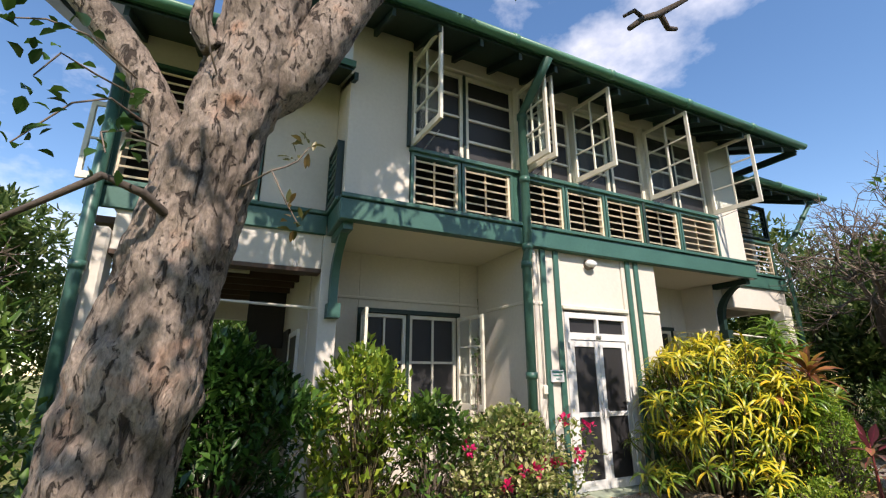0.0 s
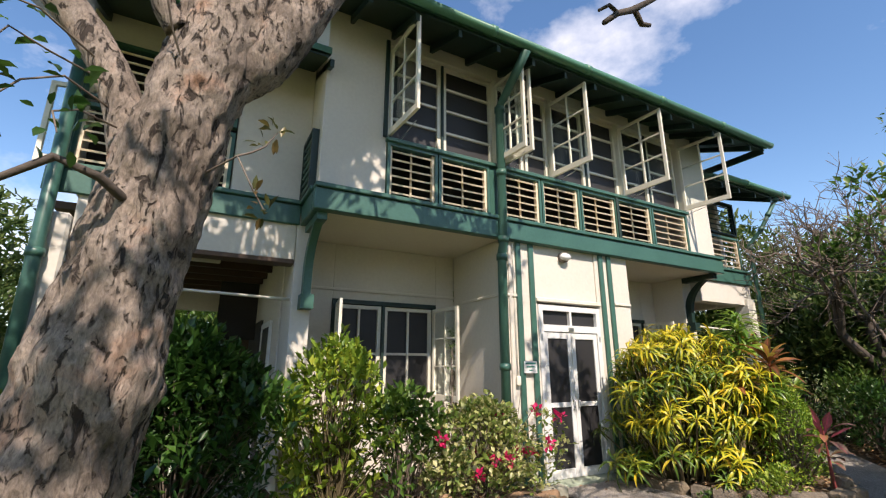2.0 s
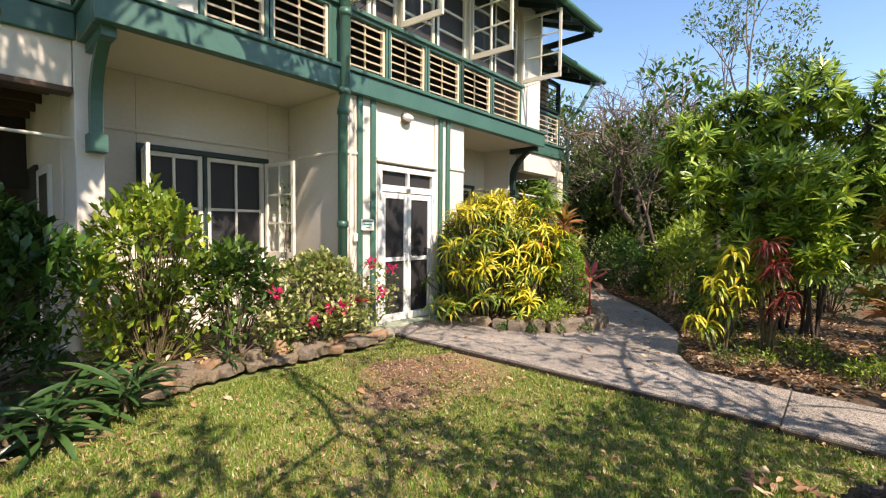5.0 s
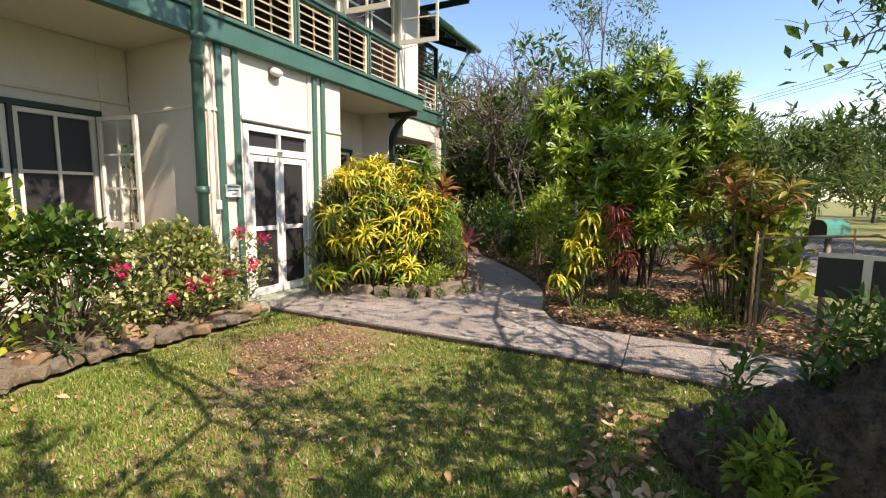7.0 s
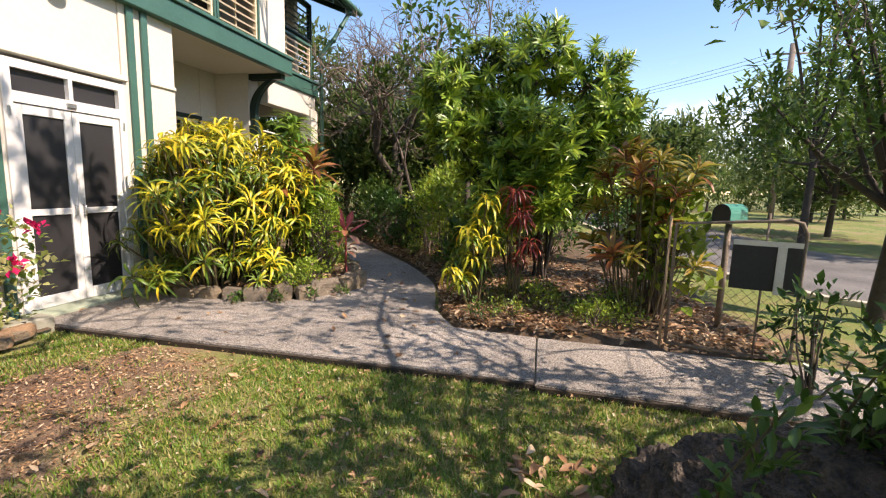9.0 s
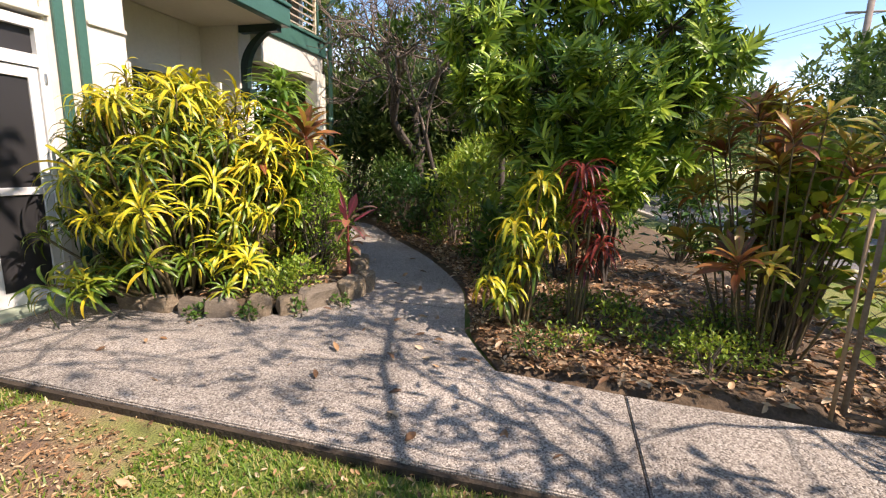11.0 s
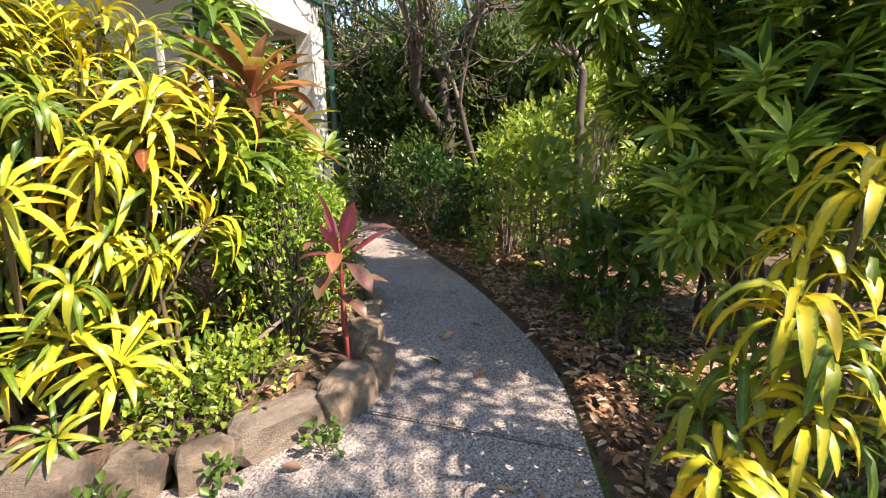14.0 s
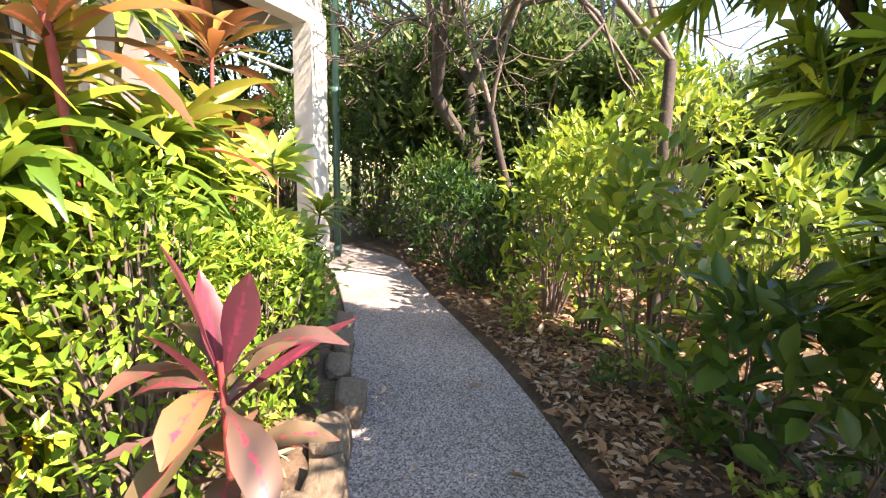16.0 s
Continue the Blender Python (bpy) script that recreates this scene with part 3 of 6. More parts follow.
bed("garden_bed_3", [(5.44, 0.6), (5.50, 1.42), (6.1, 1.75), (6.66, 1.88), (7.35, 2.08), (8.2, 2.54), (9.0, 3.08), (9.85, 3.76), (10.7, 4.41), (11.7, 5.2), (12.5, 6.9), (18, 10), (18, -0.5), (9.5, -1.4), (5.6, -1.6), (5.40, -0.5)], 0.0, "soil bed covered with dry leaves")

near_side = [(7.0, -300), (7.5, -4.6), (8.3, -3.3), (10.0, -2.5), (18, -1.4), (60, 3.5)]
road = poly_slab("road", near_side + [(60, -4), (22, -6.0), (14.8, -6.2), (13.0, -7.5), (12.4, -11), (12.4, -300)], -0.12, -0.035, ROADMAT)
tagged(road, "pale grey asphalt road beside the garden", "road", kind="structure")
kerb = poly_slab("kerb", near_side + [(x - 0.06, y + 0.16) for x, y in near_side[::-1]], -0.12, 0.03, KERB, None, "", 0.01)
tagged(kerb, "pale concrete kerb along the road", "kerb", kind="structure")

# ---- house ----
house = empty("house", 4.0, 9.0, 0, "two-storey cream house with green timber trim", "house")
HX0, HX1, FRONT, BAY, WALLY = -1.45, 11.2, 6.2, 5.5, 6.9
BX0, BX1 = 1.2, 9.18
BEAM0, BEAM1 = 3.34, 3.62
BACK = 11.5


def wall_box(x0, y0, z0, x1, y1, z1, material=CREAM, name="wall", bevel=0.008):
    return slab(name, x0, y0, z0, x1, y1, z1, material, house, bevel=bevel)


# door block below the bay: two pilasters, the panel over the door
wall_box(3.87, 5.5, -0.1, 4.5, 6.9, BEAM0)
wall_box(5.74, 5.5, -0.1, 6.51, 6.9, BEAM0)
wall_box(4.5, 5.52, 2.46, 5.74, 5.72, BEAM0)
# dark sheet behind the door, painted as the unlit hall
wall_box(4.5, 6.3, -0.1, 5.74, 6.4, 2.46, ROOM_SHADE)
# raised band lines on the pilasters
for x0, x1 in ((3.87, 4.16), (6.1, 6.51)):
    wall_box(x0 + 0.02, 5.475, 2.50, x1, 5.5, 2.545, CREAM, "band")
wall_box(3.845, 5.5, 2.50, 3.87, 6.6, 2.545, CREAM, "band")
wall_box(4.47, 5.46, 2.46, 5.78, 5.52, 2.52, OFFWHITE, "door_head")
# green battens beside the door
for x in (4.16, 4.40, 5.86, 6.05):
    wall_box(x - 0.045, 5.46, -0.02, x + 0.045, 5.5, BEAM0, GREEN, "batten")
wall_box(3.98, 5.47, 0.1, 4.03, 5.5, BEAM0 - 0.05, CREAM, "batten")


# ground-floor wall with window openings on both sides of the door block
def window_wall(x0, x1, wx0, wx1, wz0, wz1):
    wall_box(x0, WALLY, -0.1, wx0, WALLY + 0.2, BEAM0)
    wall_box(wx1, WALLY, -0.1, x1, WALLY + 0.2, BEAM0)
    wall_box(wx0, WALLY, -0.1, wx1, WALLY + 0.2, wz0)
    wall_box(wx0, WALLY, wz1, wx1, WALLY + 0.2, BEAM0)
    # dark sheet behind the window, painted as the unlit room
    wall_box(wx0 - 0.1, WALLY + 0.9, wz0 - 0.2, wx1 + 0.1, WALLY + 1.0, wz1 + 0.2, ROOM_SHADE)


window_wall(1.2, 3.87, 1.82, 3.52, 0.98, 2.50)
window_wall(6.51, 9.2, 7.0, 8.6, 0.98, 2.50)
wall_box(1.22, WALLY - 0.05, 2.62, 3.86, WALLY, 2.66, CREAM, "band")

# columns and the open ground floor at both ends
for x0, x1 in ((1.12, 1.36), (9.0, 9.3)):
    wall_box(x0, FRONT - 0.02, -0.1, x1, WALLY, 3.34)
wall_box(HX0 - 0.03, FRONT - 0.06, -0.1, HX0 + 0.27, FRONT + 0.3, 3.1, CREAM, "corner_post", 0.03)
wall_box(10.88, 5.92, -0.1, 11.18, 6.2, 3.0, OFFWHITE)
wall_box(HX0 + 0.275, FRONT, 2.86, 1.115, FRONT + 0.25, 3.34)
wall_box(HX0 + 0.275, FRONT - 0.025, 2.80, 1.115, FRONT + 0.2, 2.858, TIMBER, "lintel", 0.006)
wall_box(9.3, FRONT - 0.22, 2.86, 11.18, FRONT + 0.03, 3.34)
wall_box(10.95, FRONT, 2.88, 11.15, BACK, 3.3)
wall_box(1.1, WALLY, -0.1, 1.3, BACK, 3.3)
wall_box(9.05, WALLY, -0.1, 9.25, BACK, 3.3)
wall_box(1.3, BACK - 0.2, -0.1, 9.05, BACK, 3.3)
wall_box(HX0, BACK - 0.3, -0.1, HX0 + 0.3, BACK, 3.3)
wall_box(HX0, BACK - 0.25, 2.7, 1.1, BACK - 0.05, 3.3)
wall_box(HX0, FRONT + 0.25, -0.12, 1.1, BACK, 0.04, CONCRETE, "floor")
wall_box(9.25, FRONT, -0.12, 11.1, BACK, 0.03, CONCRETE, "floor")
# timber ceiling and joists of the open parts
for x0, x1 in ((HX0 + 0.02, 1.1), (9.25, 10.95)):
    wall_box(x0, FRONT + 0.25, 3.22, x1, BACK - 0.3, 3.3, TIMBER, "ceiling", 0)
    y = FRONT + 0.7
    while y < BACK - 0.5:
        wall_box(x0, y, 3.04, x1, y + 0.08, 3.215, TIMBER, "joist", 0.004)
        y += 0.6
# bay underside
wall_box(BX0, BAY - 0.05, BEAM0, BX1, WALLY + 0.3, BEAM0 + 0.05, SOFFIT, "soffit", 0)

# green floor beams with a moulded top edge
for x0, y0, x1, y1 in ((BX0 - 0.05, BAY - 0.11, BX1 + 0.05, BAY + 0.02), (BX0 - 0.05, BAY + 0.02, BX0 + 0.07, FRONT + 0.02), (BX1 - 0.07, BAY + 0.02, BX1 + 0.05, FRONT + 0.02),
                       (HX0 - 0.04, FRONT - 0.05, BX0 - 0.055, FRONT), (BX1 + 0.055, FRONT - 0.27, HX1 + 0.05, FRONT - 0.22)):
    wall_box(x0, y0, BEAM0 - 0.02, x1, y1, BEAM1 - 0.03, GREEN, "floor_beam", 0.012)
    dx, dy = (0.0, 0.035) if x1 - x0 > y1 - y0 else (0.035, 0.0)
    wall_box(x0 - dx if x0 < 3 else x0, y0 - dy, BEAM1 - 0.028, x1 + (dx if x0 > 3 else 0), y1, BEAM1 + 0.03, GREEN, "beam_cap", 0.01)

# upper floor
UP0, UP1 = BEAM1 + 0.03, 6.35
wall_box(BX0, BAY, UP0, 2.06, BAY + 0.2, UP1)
wall_box(8.40, BAY, UP0, BX1, BAY + 0.2, UP1)
wall_box(BX0, BAY + 0.2, UP0, BX0 + 0.2, 7.2, UP1)
wall_box(BX1 - 0.2, BAY + 0.2, UP0, BX1, 7.2, UP1)
wall_box(2.06, BAY + 0.04, 6.02, 8.40, BAY + 0.2, UP1)
# dark sheet behind the bay windows, painted as room shade
wall_box(2.06, BAY + 0.9, UP0, 8.40, BAY + 1.0, UP1, ROOM_SHADE)
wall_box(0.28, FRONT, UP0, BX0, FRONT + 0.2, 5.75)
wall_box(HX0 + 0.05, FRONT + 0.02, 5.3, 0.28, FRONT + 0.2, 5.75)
# dark sheets behind the end louvres, again painted room shade
wall_box(HX0, FRONT + 0.5, UP0, 1.2, FRONT + 0.6, 5.7, ROOM_SHADE)
wall_box(9.2, FRONT + 0.5, UP0, HX1, FRONT + 0.6, 5.7, ROOM_SHADE)
wall_box(HX0, BACK - 0.2, UP0, HX1, BACK, 5.7)
wall_box(HX0, FRONT + 0.2, UP0, HX0 + 0.15, BACK, 5.7)
wall_box(HX1 - 0.15, FRONT + 0.2, UP0, HX1, BACK, 5.7)


def louvre(x0, x1, z0, z1, y, slats, frame_mat=GREEN, slat_mat=IVORY):
    """Framed panel of fixed slats."""
    bm = bmesh.new()
    for b in ((x0, z0, x0 + 0.04, z1), (x1 - 0.04, z0, x1, z1), (x0 + 0.04, z0, x1 - 0.04, z0 + 0.035), (x0 + 0.04, z1 - 0.045, x1 - 0.04, z1)):
        box(bm, b[0], y, b[1], b[2], y + 0.1, b[3])
    p = part("louvre_panel", bm, frame_mat, house)
    for a, b, ya, yb in ((x0 + 0.04, x0 + 0.075, 0.03, 0.09), (x1 - 0.075, x1 - 0.04, 0.03, 0.09), ((x0 + x1) / 2 - 0.012, (x0 + x1) / 2 + 0.012, 0.075, 0.095)):
        slab("stile", a, y + ya, z0 + 0.035, b, y + yb, z1 - 0.045, slat_mat, p, bevel=0)
    me = None
    step = (z1 - z0 - 0.08) / slats
    for i in range(slats):
        zc = z0 + 0.04 + step * (i + 0.5)
        m = Matrix.Translation(((x0 + x1) / 2, y + 0.05, zc)) @ Matrix.Rotation(radians(24), 4, "X")
        if me is None:
            bm = bmesh.new()
            w = (x1 - x0) / 2 - 0.077
            box(bm, -w, -0.03, -0.011, w, 0.03, 0.011)
            me = bpy.data.meshes.new("slat")
            bm.to_mesh(me)
            bm.free()
            me.materials.append(slat_mat)
        ob = new("slat", me)
        ob.parent = p
        ob.matrix_basis = world_pose(p).inverted() @ m
    return p


def side_louvre(x, y0, y1, z0, z1, slats):
    """Slatted panel on the return wall of the bay."""
    bm = bmesh.new()
    for a, b, c, d in ((y0, z0, y0 + 0.045, z1), (y1 - 0.045, z0, y1, z1), (y0 + 0.045, z0, y1 - 0.045, z0 + 0.04), (y0 + 0.045, z1 - 0.05, y1 - 0.045, z1)):
        box(bm, x - 0.09, a, b, x - 0.005, c, d)
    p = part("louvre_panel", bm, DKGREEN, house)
    step = (z1 - z0 - 0.09) / slats
    for i in range(slats):
        m = Matrix.Translation((x - 0.048, 0, z0 + 0.04 + step * (i + 0.5))) @ Matrix.Rotation(radians(-24), 4, "Y")
        slab("slat", -0.032, y0 + 0.046, -0.011, 0.032, y1 - 0.046, 0.011, GREEN, p, bevel=0, m=m)


side_louvre(BX0, 5.62, 6.17, UP0 + 0.002, 4.46, 7)
# added timber backing and near-black sheets that imitate shade in the open ground floor
wall_box(0.5, 10.4, 0.04, 1.08, 10.5, 3.03, TIMBER, "added_backing", 0)
wall_box(1.06, 8.6, 0.05, 1.098, 10.4, 2.3, ROOM_SHADE, "shade_sheet", 0)
wall_box(0.4, 9.3, 2.0, 1.05, 9.34, 3.03, ROOM_SHADE, "shade_sheet", 0)

posts = [2.06, 2.83, 3.70, 3.93, 4.68, 5.52, 6.40, 7.33, 8.38]
for i in (0, 1, 3, 4, 5, 6, 7):
    louvre(posts[i] + 0.01, posts[i + 1] - 0.01, UP0, 4.44, BAY - 0.03, 6)
wall_box(3.70, BAY - 0.02, UP0, 3.93, BAY + 0.12, 4.44, GREEN, "post")
wall_box(6.37, BAY - 0.06, UP0, 6.43, BAY - 0.032, 4.44, DKGREEN, "post")
wall_box(2.04, BAY - 0.07, 4.44, 8.42, BAY + 0.06, 4.50, GREEN, "handrail")
wall_box(2.0, BAY - 0.045, 4.5, 2.055, BAY + 0.0, 6.02, DKGREEN, "window_casing")
louvre(HX0 + 0.12, 0.26, UP0, 4.44, FRONT, 6)
louvre(HX0 + 0.12, 0.26, 4.52, 5.3, FRONT, 6)
louvre(9.22, 11.1, UP0, 4.44, FRONT - 0.2, 6)
# far upper louvre all in dark green, its shade put into the colour
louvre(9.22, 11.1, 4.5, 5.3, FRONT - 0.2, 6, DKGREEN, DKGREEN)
wall_box(HX0, FRONT - 0.02, UP0, HX0 + 0.12, FRONT + 0.12, 5.4, GREEN, "post")


def screen_window(x0, x1, z0, z1, y, rows, name="window"):
    """Fixed insect screen behind painted bars."""
    bm = bmesh.new()
    w = 0.055
    for b in ((x0, z0, x0 + w, z1), (x1 - w, z0, x1, z1), (x0 + w, z0, x1 - w, z0 + w), (x0 + w, z1 - w, x1 - w, z1)):
        box(bm, b[0], y, b[1], b[2], y + 0.05, b[3])
    bars = []
    for r in range(1, rows):
        z = z0 + (z1 - z0) * r / rows
        bars.append(z)
    win = part(name, bm, OFFWHITE, house)
    for z in bars:
        slab("bar", x0 + w, y + 0.008, z - 0.018, x1 - w, y + 0.04, z + 0.018, OFFWHITE, win, bevel=0)
    slab("screen", x0 + w - 0.005, y + 0.044, z0 + w - 0.005, x1 - w + 0.005, y + 0.058, z1 - w + 0.005, SCREEN, win, bevel=0)
    return win


for x0, x1 in ((2.07, 2.93), (2.97, 3.85), (3.93, 4.45), (4.49, 4.97), (5.03, 5.82), (5.88, 6.66), (6.72, 7.50), (7.56, 8.38)):
    screen_window(x0, x1, 4.52, 6.0, BAY + 0.1, 4)
for x in (2.93, 5.82, 7.50):
    wall_box(x, BAY + 0.075, 4.52, x + 0.045, BAY + 0.16, 6.0, DKGREEN, "mullion")
for x in (3.85, 4.97, 6.66):
    wall_box(x, BAY + 0.02, 4.5, x + 0.06, BAY + 0.19, 6.02, OFFWHITE, "mullion")


def sash(x, y, z0, z1, width, angle, cols=2, rows=3, parent=house):
    """Open casement: hinge edge at x, y; angle turns it from the wall plane."""
    m = Matrix.Translation((x, y, 0)) @ Matrix.Rotation(radians(angle), 4, "Z")
    bm = bmesh.new()
    w, t = 0.05, 0.02
    box(bm, 0, -t, z0, w, t, z1, m)
    box(bm, width - w, -t, z0, width, t, z1, m)
    box(bm, w, -t, z0, width - w, t, z0 + 0.085, m)
    box(bm, w, -t, z1 - w, width - w, t, z1, m)
    for c in range(1, cols):
        cx = w + (width - 2 * w) * c / cols
        box(bm, cx - 0.012, -t * 0.7, z0 + 0.085, cx + 0.012, t * 0.7, z1 - w, m)
    for r in range(1, rows):
        cz = z0 + 0.085 + (z1 - z0 - 0.085 - w) * r / rows
        for c in range(cols):
            a = w + (width - 2 * w) * c / cols + 0.012
            box(bm, a, -t * 0.7, cz - 0.012, a + (width - 2 * w) / cols - 0.024, t * 0.7, cz + 0.012, m)
    bmesh.ops.recalc_face_normals(bm, faces=bm.faces)
    s = part("casement_sash", bm, OFFWHITE, parent, "white casement sash standing open")
    for c in range(cols):
        for r in range(rows):
            a = w + (width - 2 * w) * c / cols + 0.012
            zz = z0 + 0.085 + (z1 - z0 - 0.085 - w) * r / rows + 0.012
            g = slab("pane", a, -0.002, zz, a + (width - 2 * w) / cols - 0.024, 0.002, zz + (z1 - z0 - 0.085 - w) / rows - 0.024, GLASS, s, bevel=0, m=m)
            g.visible_shadow = False
    return s


for x, w, ang in ((2.09, 0.80, -86), (3.84, 0.66, -86), (3.98, 0.62, -84), (4.95, 0.78, -84), (6.66, 0.85, -86), (8.38, 0.85, -84)):
    sash(x, BAY - 0.02, 4.53, 5.87, w, ang)
    m = Vector((x + 0.15, BAY, 4.50))
    rod("stay", [m, m + Vector((0.02, -0.5, 0.06))], 0.006, CHROME, house)

# ground-floor windows
for wx0, wx1, mid in ((1.82, 3.52, 2.62), (7.0, 8.6, 7.8)):
    bm = bmesh.new()
    for b in ((wx0, 0.98, wx0 + 0.07, 2.5), (wx1 - 0.05, 0.98, wx1, 2.5), (wx0 + 0.07, 2.44, wx1 - 0.05, 2.5), (mid - 0.02, 1.02, mid + 0.02, 2.44)):
        box(bm, b[0], WALLY - 0.03, b[1], b[2], WALLY + 0.12, b[3])
    part("window_casing", bm, DKGREEN, house)
    slab("window_sill", wx0 - 0.04, WALLY - 0.12, 0.94, wx1 + 0.04, WALLY + 0.1, 0.99, OFFWHITE, house)
    for a, b in ((wx0 + 0.08, mid - 0.025), (mid + 0.025, wx1 - 0.055)):
        win = screen_window(a, b, 1.0, 2.43, WALLY + 0.02, 2)
        slab("bar", (a + b) / 2 - 0.018, WALLY + 0.027, 1.05, (a + b) / 2 + 0.018, WALLY + 0.06, 2.38, OFFWHITE, win)
sash(1.88, WALLY - 0.05, 1.03, 2.42, 0.62, -100)
sash(3.46, WALLY - 0.05, 1.03, 2.42, 0.66, -82)
sash(HX0 - 0.02, 6.42, 3.72, 4.72, 0.22, 172, 1, 2)
sash(7.06, WALLY - 0.05, 1.03, 2.42, 0.62, -80)
sash(8.55, WALLY - 0.05, 1.03, 2.42, 0.66, -86)


# double screen door with transom
def double_door():
    y = 5.50
    bm = bmesh.new()
    for b in ((4.50, 0.0, 4.58, 2.42), (5.66, 0.0, 5.74, 2.42), (4.58, 2.34, 5.66, 2.42), (4.58, 2.03, 5.66, 2.13), (5.10, 2.13, 5.14, 2.34)):
        box(bm, b[0], y - 0.015, b[1], b[2], y + 0.09, b[3])
    door = part("door", bm, WHITE, house, "white double screen door with dark mesh, closed")
    slab("transom_screen", 4.578, y + 0.04, 2.128, 5.662, y + 0.05, 2.342, SCREEN, door, bevel=0)
    for x0, x1, hx in ((4.585, 5.118, 5.075), (5.122, 5.655, 5.165)):
        bm = bmesh.new()
        for b in ((x0, 0.035, x0 + 0.075, 2.022), (x1 - 0.075, 0.035, x1, 2.022), (x0 + 0.075, 0.035, x1 - 0.075, 0.155), (x0 + 0.075, 1.93, x1 - 0.075, 2.022), (x0 + 0.075, 0.965, x1 - 0.075, 1.03)):
            box(bm, b[0], y, b[1], b[2], y + 0.04, b[3])
        bmesh.ops.bevel(bm, geom=list(bm.edges), offset=0.004, segments=1, affect="EDGES")
        part("door_leaf", bm, WHITE, door)
        slab("door_screen", x0 + 0.07, y + 0.018, 0.15, x1 - 0.07, y + 0.026, 1.935, SCREEN, door, bevel=0)
        rod("door_handle", [(hx, y, 0.95), (hx, y - 0.035, 0.96), (hx, y - 0.035, 1.05), (hx, y, 1.06)], 0.008, CHROME, door)
    slab("door_closer", 5.06, y - 0.035, 2.05, 5.16, y - 0.016, 2.10, CHROME, door)
    for x in (4.54, 5.70):
        for z in (0.3, 1.9):
            slab("hinge", x - 0.012, y - 0.03, z, x + 0.012, y - 0.016, z + 0.09, CHROME, door)
    slab("threshold", 4.44, 5.26, -0.03, 5.80, 5.52, 0.03, SILL, house)


double_door()


# roofs with boards, rafters and gutters
def roof_plane(x0, x1, y0, z0, y1, z1, thick=0.09):
    bm = bmesh.new()
    vs = box(bm, 0, 0, 0, 1, 1, 1)
    for v in vs:
        v.co = Vector((x0 + (x1 - x0) * v.co.x, y0 + (y1 - y0) * v.co.y, z0 + (z1 - z0) * v.co.y + thick * (v.co.z - 1)))
    part("roof", bm, ROOFMETAL, house)
    bm = bmesh.new()
    vs = box(bm, 0, 0, 0, 1, 1, 1)
    for v in vs:
        v.co = Vector((x0 + 0.03 + (x1 - x0 - 0.06) * v.co.x, y0 + 0.04 + (y1 - y0 - 0.1) * v.co.y, z0 + (z1 - z0) * v.co.y - thick - 0.005 + 0.03 * (v.co.z - 1)))
    # lining and rafters in dark green: eaves shade put into the colour
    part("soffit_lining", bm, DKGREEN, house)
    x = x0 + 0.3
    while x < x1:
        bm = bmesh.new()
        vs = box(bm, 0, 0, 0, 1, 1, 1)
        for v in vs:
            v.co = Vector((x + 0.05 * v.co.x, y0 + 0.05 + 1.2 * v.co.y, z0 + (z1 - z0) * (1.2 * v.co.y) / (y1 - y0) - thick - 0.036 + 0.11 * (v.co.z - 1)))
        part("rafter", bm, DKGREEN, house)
        x += 0.62


def gutter(x0, x1, y, z):
    """Half-round eaves gutter with collars at its joints."""
    bm = bmesh.new()
    prof = [(0.0, 0.0)] + [(-0.065 + 0.065 * math.cos(a), -0.065 * math.sin(a)) for a in [math.pi * k / 8 for k in range(9)]] + [(-0.13, 0.02), (-0.12, 0.02)]
    rows = [[bm.verts.new((x, y + py, z + pz)) for py, pz in prof] for x in (x0, x1)]
    for i in range(len(prof) - 1):
        bm.faces.new((rows[0][i], rows[1][i], rows[1][i + 1], rows[0][i + 1]))
    bm.faces.new(rows[0])
    bm.faces.new(rows[1][::-1])
    g = part("gutter", bm, GUTTER, house, "", True)
    x = x0 + 0.9
    while x < x1 - 0.2:
        a = Acc()
        a.tube([(x, y - 0.065, z + 0.0), (x + 0.09, y - 0.065, z + 0.0)], [0.074, 0.074], 14)
        put("joint_collar", a.mesh("joint_collar"), GUTTER, g, "", True)
        x += 1.75


roof_plane(0.55, 10.1, 4.62, 6.0, 9.2, 7.85)
roof_plane(0.55, 10.1, 13.5, 6.0, 9.2, 7.85)
gutter(0.5, 10.15, 4.63, 5.97)
wall_box(10.0, 4.66, 5.80, 10.04, 9.2, 5.95, DKGREEN, "barge_board")
roof_plane(-2.2, BX0, 5.25, 5.42, 9.0, 6.9)
roof_plane(BX1, 11.95, 5.25, 5.42, 9.0, 6.9)
gutter(-2.25, 0.52, 5.27, 5.40)
gutter(9.3, 12.0, 5.27, 5.40)


